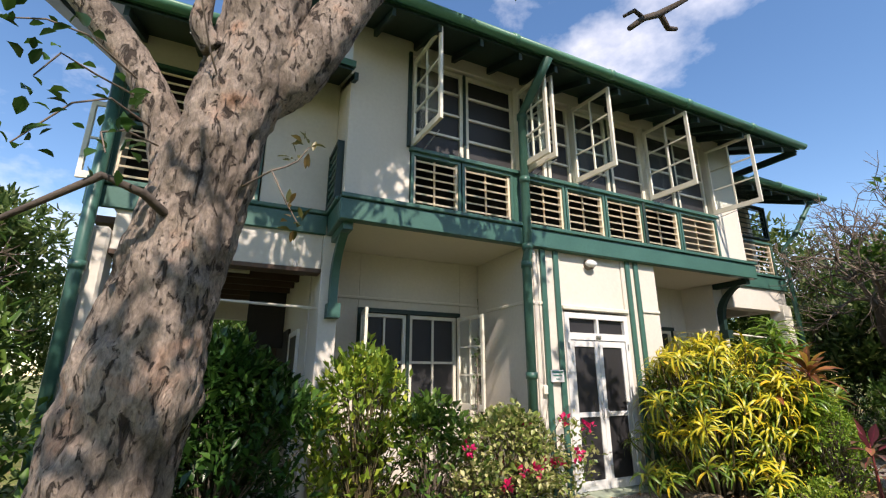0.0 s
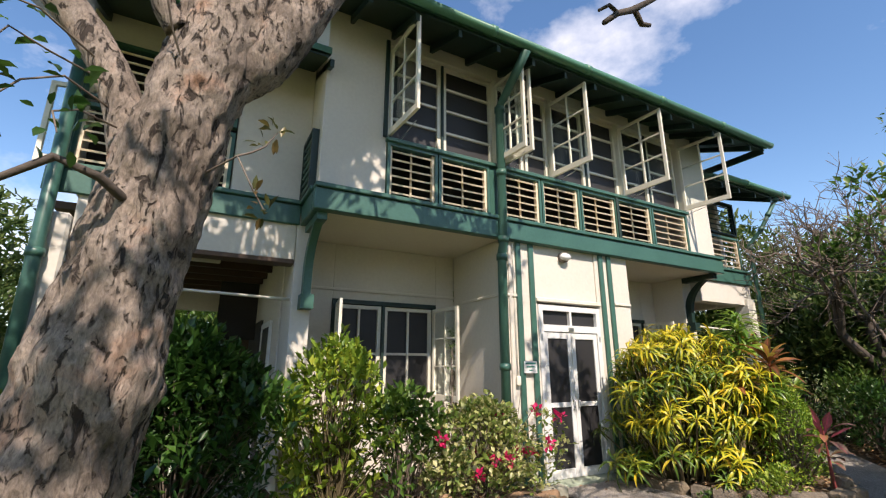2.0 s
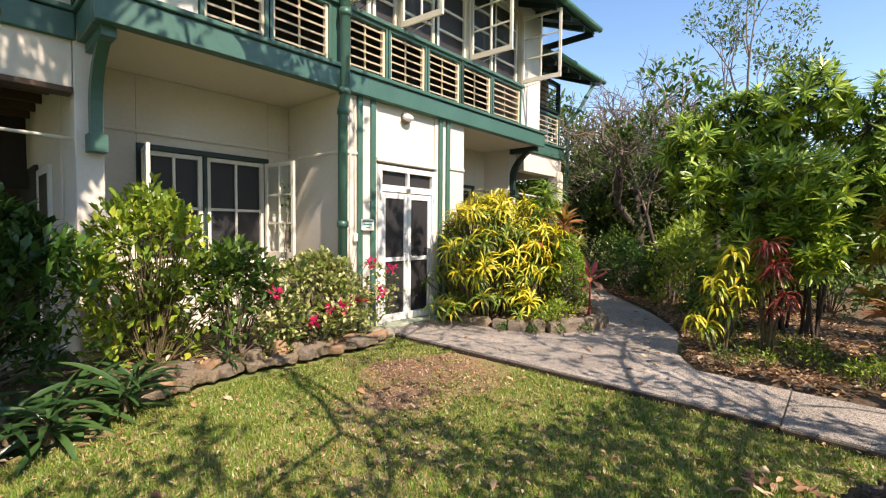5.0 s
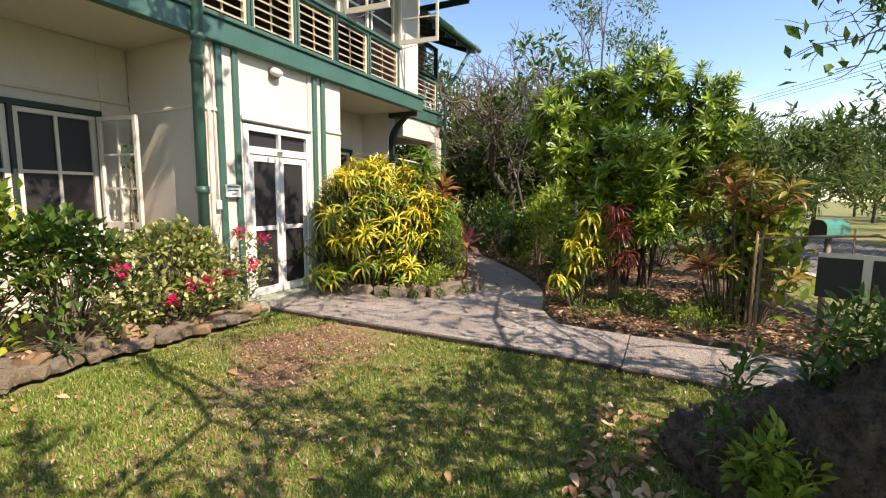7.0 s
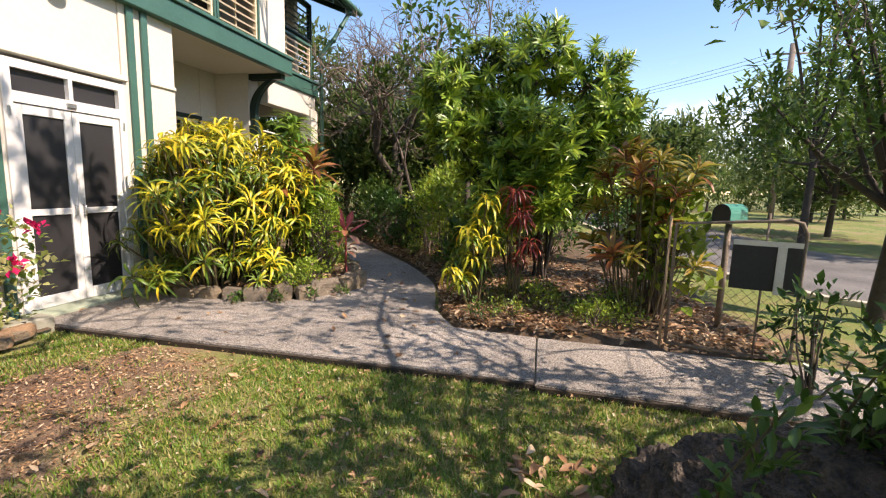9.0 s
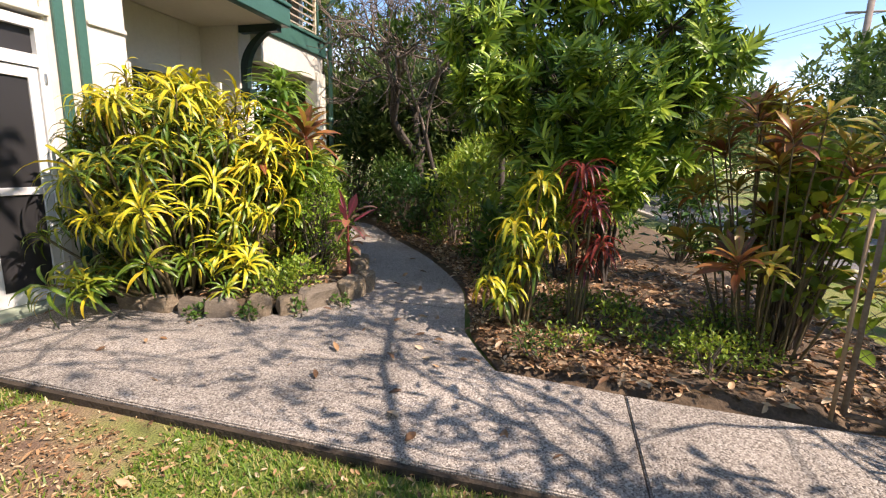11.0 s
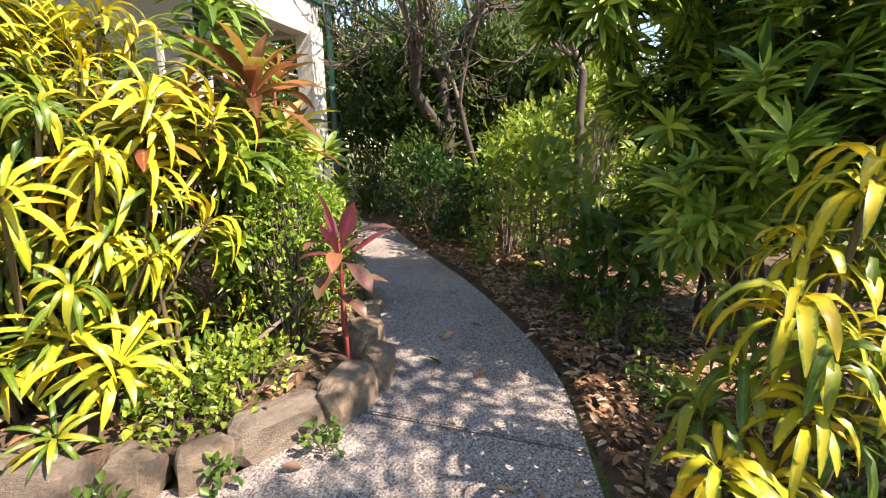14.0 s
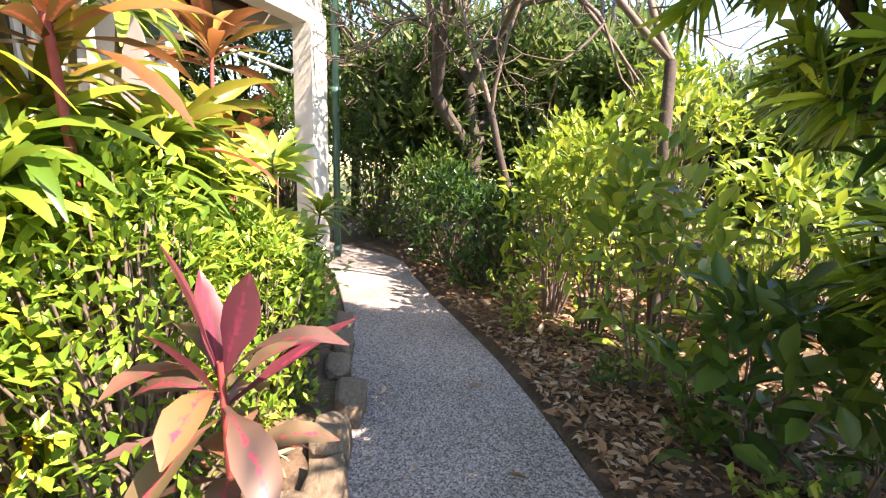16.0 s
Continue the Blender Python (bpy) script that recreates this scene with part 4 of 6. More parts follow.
# curved brackets under the bay
def bracket(x):
    bm = bmesh.new()
    n = 10
    pts = []
    for k in range(n + 1):
        t = k / n
        y = FRONT - 0.06 - 0.62 * t ** 2.2
        z = 2.39 + (BEAM0 - 2.39) * t ** 0.62
        pts.append((y, z))
    ring = []
    for k, (y, z) in enumerate(pts):
        ring.append([bm.verts.new((x + dx, y + dy, z)) for dx, dy in ((-0.05, -0.07), (0.05, -0.07), (0.05, 0.06), (-0.05, 0.06))])
    for a, b in zip(ring, ring[1:]):
        for i in range(4):
            bm.faces.new((a[i], a[(i + 1) % 4], b[(i + 1) % 4], b[i]))
    box(bm, x - 0.08, FRONT - 0.2, 2.22, x + 0.08, FRONT - 0.02, 2.40)
    box(bm, x - 0.06, BAY, BEAM0 - 0.11, x + 0.06, FRONT, BEAM0 - 0.005)
    bmesh.ops.recalc_face_normals(bm, faces=bm.faces)
    # far bracket gets the darker green as painted shade
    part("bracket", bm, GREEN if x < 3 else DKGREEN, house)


bracket(1.28)
bracket(9.08)

# rainwater pipes
def downpipe(pts, r=0.066):
    p = rod("downpipe", pts, r, GREEN, house, "", 14)
    for a, b in zip(pts, pts[1:]):
        a, b = Vector(a), Vector(b)
        if (b - a).length > 0.8:
            for t in (0.02, 0.5, 0.97):
                c = a.lerp(b, t)
                d = (b - a).normalized() * 0.045
                rod("pipe_collar", [c - d, c + d], r + 0.013, GREEN, p, "", 14)
    return p


downpipe([(3.78, 4.58, 5.90), (3.80, 5.0, 5.62), (3.82, 5.34, 5.40), (3.82, 5.36, 3.22), (3.83, 5.42, 3.10), (3.83, 5.44, -0.05)])
downpipe([(-1.38, FRONT - 0.14, 5.3), (-1.38, FRONT - 0.14, -0.05)])
downpipe([(11.6, 5.3, 5.3), (11.35, 5.6, 4.6), (11.27, 5.86, 4.3), (11.27, 5.86, -0.02)], 0.045)
rod("tie_rod", [(HX0 + 0.27, FRONT + 0.1, 2.42), (1.12, FRONT + 0.1, 2.36)], 0.018, OFFWHITE, house)
rod("tie_rod", [(9.3, FRONT, 2.36), (10.9, FRONT, 2.30)], 0.018, OFFWHITE, house)


# ---- plants ----
def shrub(name, x, y, label, rx, ry, h, n, per, spread, ln, wd, material, z0=0.05, seed=1, category="shrub", low=0.15, up=0.4, profile=LEAF_OVAL, wood=TWIG, lump=0.25):
    """Bush: stems fanning out from the base to sprays of leaves, with an uneven outline."""
    r = random.Random(seed)
    ob = empty(name, x, y, z0 - 0.05, label, category)
    acc, cs = Acc(), []
    for i in range(n):
        a, q = r.uniform(0, 6.283), r.random() ** 0.5
        t = r.random()
        zz = h * (low + (1 - low) * (1 - (1 - t) ** 1.5))
        k = math.sqrt(max(0.05, 1 - ((zz / h - 0.45) / 0.62) ** 2)) * (1 + lump * noise.noise(Vector((math.cos(a) * 1.6, math.sin(a) * 1.6, zz * 2 + seed))) * 2)
        c = (x + rx * q * k * math.cos(a), y + ry * q * k * math.sin(a), z0 + zz * (1 - 0.22 * q * q * t))
        cs.append(c)
        if i % 2 == 0:
            b = (x + 0.12 * (c[0] - x), y + 0.12 * (c[1] - y), z0 - 0.06)
            m = ((b[0] * 0.55 + c[0] * 0.45) + r.uniform(-.05, .05), (b[1] * 0.55 + c[1] * 0.45) + r.uniform(-.05, .05), b[2] * 0.4 + c[2] * 0.6)
            acc.tube([b, m, c], [0.011, 0.007, 0.003], 4, False)
    put("stem_framework", acc.mesh("stem_framework"), wood, ob, "", True)["kind"] = "stuff"
    scatter_leaves("foliage", cs, per, spread, ln, wd, material, ob, up=up, profile=profile)
    return ob


def rosettes_at(name, tips, count, length, width, droop, lift, material, parent, profile=LEAF_LONG):
    """Heads of strap leaves on many shoot tips, as one crown."""
    P, D, U, L, W, R = [], [], [], [], [], []
    for p, d in tips:
        p, d = Vector(p), Vector(d).normalized()
        q = d.to_track_quat("Z", "Y")
        for i in range(count):
            a = i * 2.39996 + rng.random()
            rise = lift * (1.2 - i / count) + rng.uniform(-0.15, 0.15)
            v = q @ Vector((math.cos(a), math.sin(a), rise))
            P.append(p - d * 0.12 * length / 0.2 * i / count)
            D.append(v)
            U.append(d + Vector((rng.uniform(-.2, .2), rng.uniform(-.2, .2), 0.1)))
            s = rng.uniform(0.7, 1.15)
            L.append(length * s)
            W.append(width * rng.uniform(0.8, 1.2))
            R.append(droop * rng.uniform(0.5, 1.3))
    me = leaf_mesh(name, np.array([tuple(v) for v in P]), np.array([tuple(v) for v in D]), np.array([tuple(v) for v in U]), np.array(L), np.array(W), np.array(R), profile, 0.15)
    return put(name, me, material, parent)


CROTON_HEADS = [rosette_mesh("leaf_head", 20, 0.33, 0.033, 2.5, 1.3, seed=s) for s in (1, 2, 3)]
CROTON_YOUNG = [rosette_mesh("leaf_head", 18, 0.32, 0.034, 2.4, 1.5, seed=s) for s in (4, 5, 6)]
CROTON_HANG = [rosette_mesh("leaf_head", 20, 0.26, 0.036, 3.8, 1.5, seed=s) for s in (14, 15)]
CROTON_HANG2 = [rosette_mesh("leaf_head", 20, 0.25, 0.034, 3.8, 1.5, seed=s) for s in (16, 17)]
CROTON_RED = [rosette_mesh("leaf_head", 30, 0.26, 0.023, 2.9, 1.0, seed=s) for s in (7, 8)]
for group, m in ((CROTON_HEADS, L_CROTON), (CROTON_YOUNG, L_CROTON_TOP), (CROTON_RED, L_CROTON_RED), (CROTON_HANG, L_CROTON_TOP), (CROTON_HANG2, L_CROTON)):
    for me in group:
        me.materials.append(m)


def headed_plant(name, x, y, z0, heads, label, category, wood=STEM, radius=0.012, base_spread=0.25, group=""):
    """Shoots from one base, each with a head of leaves: heads are (place, mesh, scale)."""
    ob = empty(name, x, y, z0, label, category, group)
    for (hx, hy, hz), me, s in heads:
        bx, by = x + base_spread * (hx - x), y + base_spread * (hy - y)
        mid = (bx * 0.5 + hx * 0.5 + rng.uniform(-.04, .04), by * 0.5 + hy * 0.5 + rng.uniform(-.04, .04), z0 * 0.45 + hz * 0.55)
        a = Acc()
        a.tube([(bx, by, z0 - 0.03), mid, (hx, hy, hz)], [radius * 1.2, radius, radius * 0.8], 6, False)
        put("shoot", a.mesh("shoot"), wood, ob, "", True)
        h = new("leaf_head", me)
        h.parent = ob
        lean = Vector((hx - x, hy - y, 1.2)).normalized().to_track_quat("Z", "Y").to_matrix().to_4x4()
        h.matrix_basis = Matrix.Translation((hx - x, hy - y, hz - z0)) @ lean @ Matrix.Rotation(rng.uniform(0, 6.28), 4, "Z") @ Matrix.Scale(s, 4)
    return ob


# yellow croton clump by the door
def croton_clump():
    heads = []
    r = random.Random(5)
    for i in range(270):
        a, q, t = r.uniform(0, 6.283), r.random() ** 0.45, r.random()
        z = 0.22 + 1.78 * t ** 1.05
        k = math.sqrt(max(0.06, 1 - ((z - 0.75) / 1.45) ** 2)) * (1 + 0.5 * noise.noise(Vector((math.cos(a) * 2.2, math.sin(a) * 2.2, z * 2.4))))
        z += 0.22 * noise.noise(Vector((math.cos(a) * 3 * q, math.sin(a) * 3 * q, 4.0)))
        x, y = 6.18 + 0.98 * q * k * math.cos(a), 4.62 + 0.80 * q * k * math.sin(a)
        if y > 5.35 and x < 6.6:
            y = 5.35
        if y < 3.75 and x < 6.0:
            y = 3.85
        young = t > 0.68 or (q > 0.8 and r.random() < 0.4)
        heads.append(((x, y, z), r.choice(CROTON_YOUNG if young and r.random() < 0.55 else CROTON_HEADS), r.uniform(0.62, 1.05)))
    for p in ((6.05, 3.82, 0.42), (5.98, 3.98, 0.55), (6.55, 3.75, 0.95), (6.68, 3.85, 1.25), (6.6, 3.7, 1.45), (6.35, 3.8, 1.5), (5.3, 4.72, 1.22), (5.42, 4.60, 0.85), (5.5, 4.3, 1.0), (5.85, 3.95, 1.15), (6.3, 3.85, 1.2)):
        heads.append((p, r.choice(CROTON_YOUNG), 1.05))
    for _ in range(20):
        heads.append(((6.05 + r.uniform(-0.1, 0.5), 3.95 + r.uniform(-0.2, 0.4), r.uniform(0.75, 1.45)), r.choice(CROTON_HANG + CROTON_HANG2), r.uniform(0.7, 0.95)))
    headed_plant("croton_bush", 6.18, 4.62, 0.08, heads, "large yellow and green croton bush by the door", "croton", base_spread=0.45)


croton_clump()
croton2 = [((6.32, 1.28, 1.24), CROTON_HANG[0], 1.1), ((6.18, 1.46, 0.90), CROTON_HANG[1], 1.05), ((6.05, 1.62, 0.46), CROTON_HANG[1], 0.9), ((6.28, 1.52, 0.66), CROTON_HANG2[1], 0.95), ((6.15, 1.40, 0.62), CROTON_HANG[0], 0.9),
           ((6.20, 1.30, 0.56), CROTON_HANG2[0], 0.9), ((6.45, 1.22, 0.98), CROTON_HANG2[1], 1.0), ((6.5, 1.5, 0.8), CROTON_HANG2[0], 0.9), ((6.12, 1.48, 0.4), CROTON_HANG[1], 0.85), ((6.38, 1.38, 1.02), CROTON_HANG[0], 0.9), ((6.10, 1.40, 0.80), CROTON_HANG2[1], 0.8), ((6.25, 1.62, 0.5), CROTON_HANG2[1], 0.9), ((6.0, 1.5, 0.36), CROTON_HANG2[0], 0.85), ((6.42, 1.3, 0.7), CROTON_HANG2[1], 1.0), ((6.22, 1.2, 0.8), CROTON_HANG[0], 0.95)]
headed_plant("croton_bush", 6.28, 1.38, 0.0, croton2, "yellow croton with drooping strap leaves in leaf litter", "croton")
red2 = [((6.40, 0.98, 1.34), CROTON_RED[0], 1.1), ((6.30, 0.90, 1.05), CROTON_RED[1], 1.0), ((6.52, 0.92, 1.12), CROTON_RED[0], 0.95), ((6.36, 0.80, 0.78), CROTON_RED[1], 1.0), ((6.5, 1.05, 0.85), CROTON_HEADS[2], 0.9), ((6.4, 0.9, 0.6), CROTON_RED[0], 0.85)]
headed_plant("croton_bush", 6.40, 0.95, 0.0, red2, "dark red croton with narrow leaves in leaf litter", "croton")

# cordylines
CORDY_LIGHT = [rosette_mesh("leaf_head", 18, 0.40, 0.075, 1.1, 1.1, (0.22, 0.5, 0.9, 1.0, 0.7, 0.08), seed=s) for s in (24, 25)]
CORDY = [rosette_mesh("leaf_head", 20, 0.40, 0.085, 0.9, 1.3, (0.22, 0.5, 0.9, 1.0, 0.7, 0.08), seed=s) for s in (21, 22, 23)]
PINKC = [rosette_mesh("leaf_head", 9, 0.38, 0.105, 1.3, 0.8, (0.12, 0.2, 0.75, 1.0, 0.8, 0.06), seed=31)]
PINKTOP = [rosette_mesh("young_leaf_head", 5, 0.36, 0.085, 0.15, 3.2, (0.2, 0.4, 0.9, 1.0, 0.7, 0.05), seed=33)]
L_PINK = leaf_mat("young_pink_leaf", [(0, (0.14, 0.03, 0.045)), (1, (0.26, 0.07, 0.09))], vein=[(0, (0.36, 0.04, 0.09)), (1, (0.42, 0.08, 0.13))], vein_width=0.04, through_light=0.3)
DRAC = [rosette_mesh("leaf_head", 34, 0.36, 0.045, 1.5, 0.9, seed=s) for s in (41, 42)]
LIMEHEAD = [rosette_mesh("leaf_head", 20, 0.22, 0.055, 0.8, 0.9, LEAF_BROAD, seed=s) for s in (51, 52)]
for group, m in ((CORDY, L_CORDY), (CORDY_LIGHT, L_CORDY_LIGHT), (PINKC, L_CORDY_PINK), (PINKTOP, L_PINK), (DRAC, L_DRAC), (LIMEHEAD, L_LIME)):
    for me in group:
        me.materials.append(m)
PINKSTEM = surface("pink_red_stem", (0.22, 0.04, 0.04), (0.4, 0.09, 0.08), 0.6, 10, 50, 0.1)

headed_plant("red_cordyline", 6.97, 3.27, 0.05, [((6.92, 3.27, 0.75), PINKC[0], 0.85), ((6.921, 3.271, 0.78), PINKTOP[0], 0.95), ((6.96, 3.29, 0.50), PINKC[0], 0.7)], "pink and bronze cordyline leaning over the path", "cordyline", PINKSTEM, 0.011)
headed_plant("bronze_cordyline", 7.08, 3.88, 0.08, [((6.90, 3.72, 1.62), CORDY[0], 1.0), ((7.34, 3.90, 1.36), CORDY_LIGHT[1], 1.0), ((7.02, 4.0, 1.42), CORDY_LIGHT[0], 0.95), ((6.75, 4.1, 1.45), CORDY[1], 0.85)], "tall bronze and orange cordyline in the bed", "cordyline", PINKSTEM, 0.014, 0.3)
LANCE = [rosette_mesh("leaf_head", 22, 0.25, 0.048, 1.3, 1.0, seed=s) for s in (53, 54)]
for me in LANCE:
    me.materials.append(L_LIME)
lance = [((6.72 + 0.75 * (i % 6) / 5 + rng.uniform(-0.08, 0.08), 3.72 + 0.45 * rng.random() + 0.12 * (i % 6) / 5, 0.8 + 0.55 * (i // 6) / 3 + rng.uniform(-0.08, 0.08)), LANCE[i % 2], rng.uniform(0.75, 1.1)) for i in range(24)]
headed_plant("lance_leaf_shrub", 7.05, 3.95, 0.08, lance, "lime green shrub with whorls of lance leaves", "shrub", STEM, 0.008, 0.5)
headed_plant("bronze_cordyline", 6.45, 4.0, 0.08, [((6.40, 3.92, 1.36), CORDY_LIGHT[0], 0.95), ((6.55, 4.05, 1.15), CORDY[1], 0.8)], "olive and bronze cordyline among the crotons", "cordyline", STEM, 0.011, 0.3)
headed_plant("bronze_cordyline", 8.05, 4.55, 0.08, [((8.1, 4.5, 1.85), CORDY[1], 1.0), ((7.9, 4.35, 1.45), CORDY_LIGHT[0], 0.95), ((8.3, 4.6, 1.35), CORDY[2], 0.95)], "tall bronze and orange cordyline in the bed", "cordyline", PINKSTEM, 0.014, 0.3)
headed_plant("green_dracaena", 7.35, 4.5, 0.08, [((7.17, 4.19, 2.08), DRAC[0], 1.15), ((7.0, 4.12, 1.8), DRAC[1], 1.1), ((7.35, 4.3, 2.25), DRAC[1], 1.0), ((7.30, 4.02, 1.32), DRAC[0], 1.0), ((7.12, 3.9, 1.22), DRAC[1], 1.0), ((7.5, 4.3, 1.9), DRAC[0], 1.0), ((7.45, 3.95, 1.1), DRAC[0], 0.9), ((7.0, 3.8, 1.1), DRAC[1], 0.8), ((7.65, 4.1, 1.2), DRAC[1], 0.9), ((6.85, 3.8, 1.28), DRAC[0], 0.9)],
             "green dracaena with drooping strap leaves", "dracaena", STEM, 0.015, 0.3)
lime = []
for i in range(46):
    a, q, t = rng.uniform(0, 6.283), rng.random() ** 0.5, rng.random()
    lime.append(((8.35 + 0.95 * q * math.cos(a), 4.55 + 0.5 * q * math.sin(a) + 0.45 * q * math.cos(a), 0.35 + 1.0 * t), rng.choice(LIMEHEAD), rng.uniform(0.8, 1.2)))
headed_plant("lime_leaf_shrub", 8.35, 4.55, 0.08, lime, "bright lime green broad-leaved shrub beside the path", "shrub", STEM, 0.008, 0.5)
# cordylines by the gate
gate_heads = []
for i in range(38):
    gate_heads.append(((6.35 + rng.uniform(-0.35, 0.6), -0.42 + rng.uniform(-0.45, 0.5), rng.uniform(0.6, 1.85)), rng.choice(CORDY + CORDY_LIGHT + CORDY_LIGHT), rng.uniform(0.45, 0.78)))
headed_plant("bronze_cordyline", 6.4, -0.4, 0.0, gate_heads, "leggy bronze cordyline clump beside the garden gate", "cordyline", STEM, 0.008, 0.4)
shrub("shrub", 6.55, -0.65, "yellow-green broad-leaved climber on the cordylines", 0.65, 0.45, 1.45, 110, 7, 0.17, 0.12, 0.075, L_LIME, 0.0, 61, profile=LEAF_BROAD)

# shrubs along the house wall
shrub("shrub", 0.15, 5.35, "dense dark green glossy shrub by the house", 0.85, 0.62, 1.80, 420, 14, 0.15, 0.12, 0.055, L_DARK, 0.05, 2)
shrub("shrub", -1.75, 5.1, "light green shrub beside the corner post", 0.8, 0.6, 1.5, 160, 12, 0.17, 0.10, 0.05, L_MID, 0.0, 4)
shrub("shrub", 1.62, 5.62, "light green leafy shrub under the window", 0.78, 0.45, 1.78, 230, 11, 0.17, 0.095, 0.055, L_LIME, 0.05, 3, up=0.7, lump=0.4, low=0.06, wood=STEM)
shrub("shrub", 2.35, 5.4, "mid green shrub under the window", 0.55, 0.4, 1.2, 110, 12, 0.16, 0.09, 0.05, L_MID, 0.05, 5)
boug = shrub("bougainvillea", 3.35, 5.32, "variegated bougainvillea with magenta flowers", 0.92, 0.38, 1.05, 250, 11, 0.14, 0.07, 0.05, L_BOUG, 0.05, 6, "bougainvillea", low=0.1)
spots = [(3.35 + rng.uniform(-0.9, 0.95), 5.2 + rng.uniform(-0.3, 0.2), 0.35 + 0.7 * rng.random()) for _ in range(9)] + [(4.05, 5.1, 0.98), (4.1, 4.95, 0.62)]
scatter_leaves("bract", spots, 18, 0.06, 0.06, 0.05, L_BRACT, boug, profile=LEAF_OVAL)["kind"] = "stuff"
for tip in ((4.15, 5.15, 1.15), (4.32, 5.1, 0.95), (4.38, 5.0, 0.7), (3.9, 5.2, 1.25)):
    a = Acc()
    a.tube([(3.5, 5.3, 0.1), (3.8, 5.25, 0.6), tip], [0.01, 0.007, 0.003], 5, False)
    put("branch", a.mesh("branch"), TWIG, boug, "", True)
scatter_leaves("foliage", [(4.3, 5.08, 0.8), (4.35, 5.0, 0.6), (4.28, 5.05, 0.45), (4.2, 5.1, 0.95), (4.05, 5.1, 0.9)] + [(2.5 + 1.75 * k / 30, 4.98 + 0.12 * (k % 3), 0.14 + 0.13 * (k % 4)) for k in range(31)], 22, 0.14, 0.06, 0.045, L_BOUG, boug)
# climber on the open sash
shrub("climber", 3.55, 6.35, "thin climber growing up the open window sash", 0.07, 0.05, 2.15, 34, 4, 0.07, 0.05, 0.035, L_MID, 0.02, 8, "climber", low=0.3)

# dark strap-leaved plants at the lawn edge
STRAP = [rosette_mesh("leaf_head", 26, 0.52, 0.055, 1.15, 0.8, seed=s) for s in (71, 72)]
for me in STRAP:
    me.materials.append(L_AGAVE)
for x, y, s in ((0.45, 4.55, 1.0), (0.85, 4.75, 1.05), (1.15, 4.62, 0.9), (0.1, 4.5, 1.0), (1.3, 4.9, 0.8), (0.65, 4.35, 0.8), (-0.4, 4.5, 1.0), (2.1, 4.95, 0.45)):
    headed_plant("strap_leaf_plant", x, y, 0.0, [((x, y, 0.16), rng.choice(STRAP), s)], "dark green strap-leaved plant at the lawn edge", "lily", STEM, 0.03, group="strap-leaved plants at the lawn edge")

# small-leaved shrub and ground plants of the stone bed
shrub("shrub", 6.98, 3.68, "small-leaved bright green shrub beside the path", 0.40, 0.30, 1.15, 330, 12, 0.10, 0.042, 0.020, L_FRESH, 0.08, 9, low=0.05)
shrub("shrub", 7.6, 3.88, "small-leaved bright green shrub beside the path", 0.50, 0.24, 0.95, 380, 12, 0.11, 0.046, 0.021, L_FRESH, 0.06, 10, low=0.05)
shrub("shrub", 8.5, 4.45, "small-leaved bright green shrub beside the path", 0.45, 0.25, 0.7, 180, 12, 0.12, 0.055, 0.03, L_LIME, 0.06, 12, low=0.05)
shrub("ground_cover", 6.42, 3.55, "low yellow-green ground cover inside the stones", 0.30, 0.24, 0.28, 60, 10, 0.08, 0.04, 0.028, L_LIME, 0.08, 13, "ground cover")
shrub("ground_cover", 6.15, 3.62, "low yellow-green ground cover inside the stones", 0.2, 0.2, 0.2, 36, 10, 0.08, 0.04, 0.028, L_LIME, 0.08, 14, "ground cover")
for i, (x, y) in enumerate(((5.72, 3.55), (5.98, 3.25), (6.3, 3.03), (5.62, 4.0))):
    shrub("weed", x, y, "small green weed at the foot of the stones", 0.09, 0.09, 0.1, 9, 6, 0.05, 0.04, 0.03, L_MID, 0.0, 80 + i, "weed")


# ---- trees ----
def tree(name, x, y, label, base_r, first, dirv, depth, seed, material, leaf=None, z0=-0.03, category="tree", per=8, lspread=0.25, ln=0.12, wd=0.06, **kw):
    r = random.Random(seed)
    ob = empty(name, x, y, z0, label, category)
    acc, tips = Acc(), []
    acc.fine, acc.cut = Acc(), depth if depth < 5 else depth - 2
    grow(acc, tips, (x, y, z0 - 0.05), dirv, first, base_r, depth, r, **kw)
    put("trunk", acc.mesh("trunk"), material, ob, "", True)
    put("branch_crown", acc.fine.mesh("branch_crown"), TWIG, ob, "", True)["kind"] = "stuff"
    if leaf:
        scatter_leaves("crown", [tuple(p) for p, d in tips], per, lspread, ln, wd, leaf, ob)
    return ob, tips


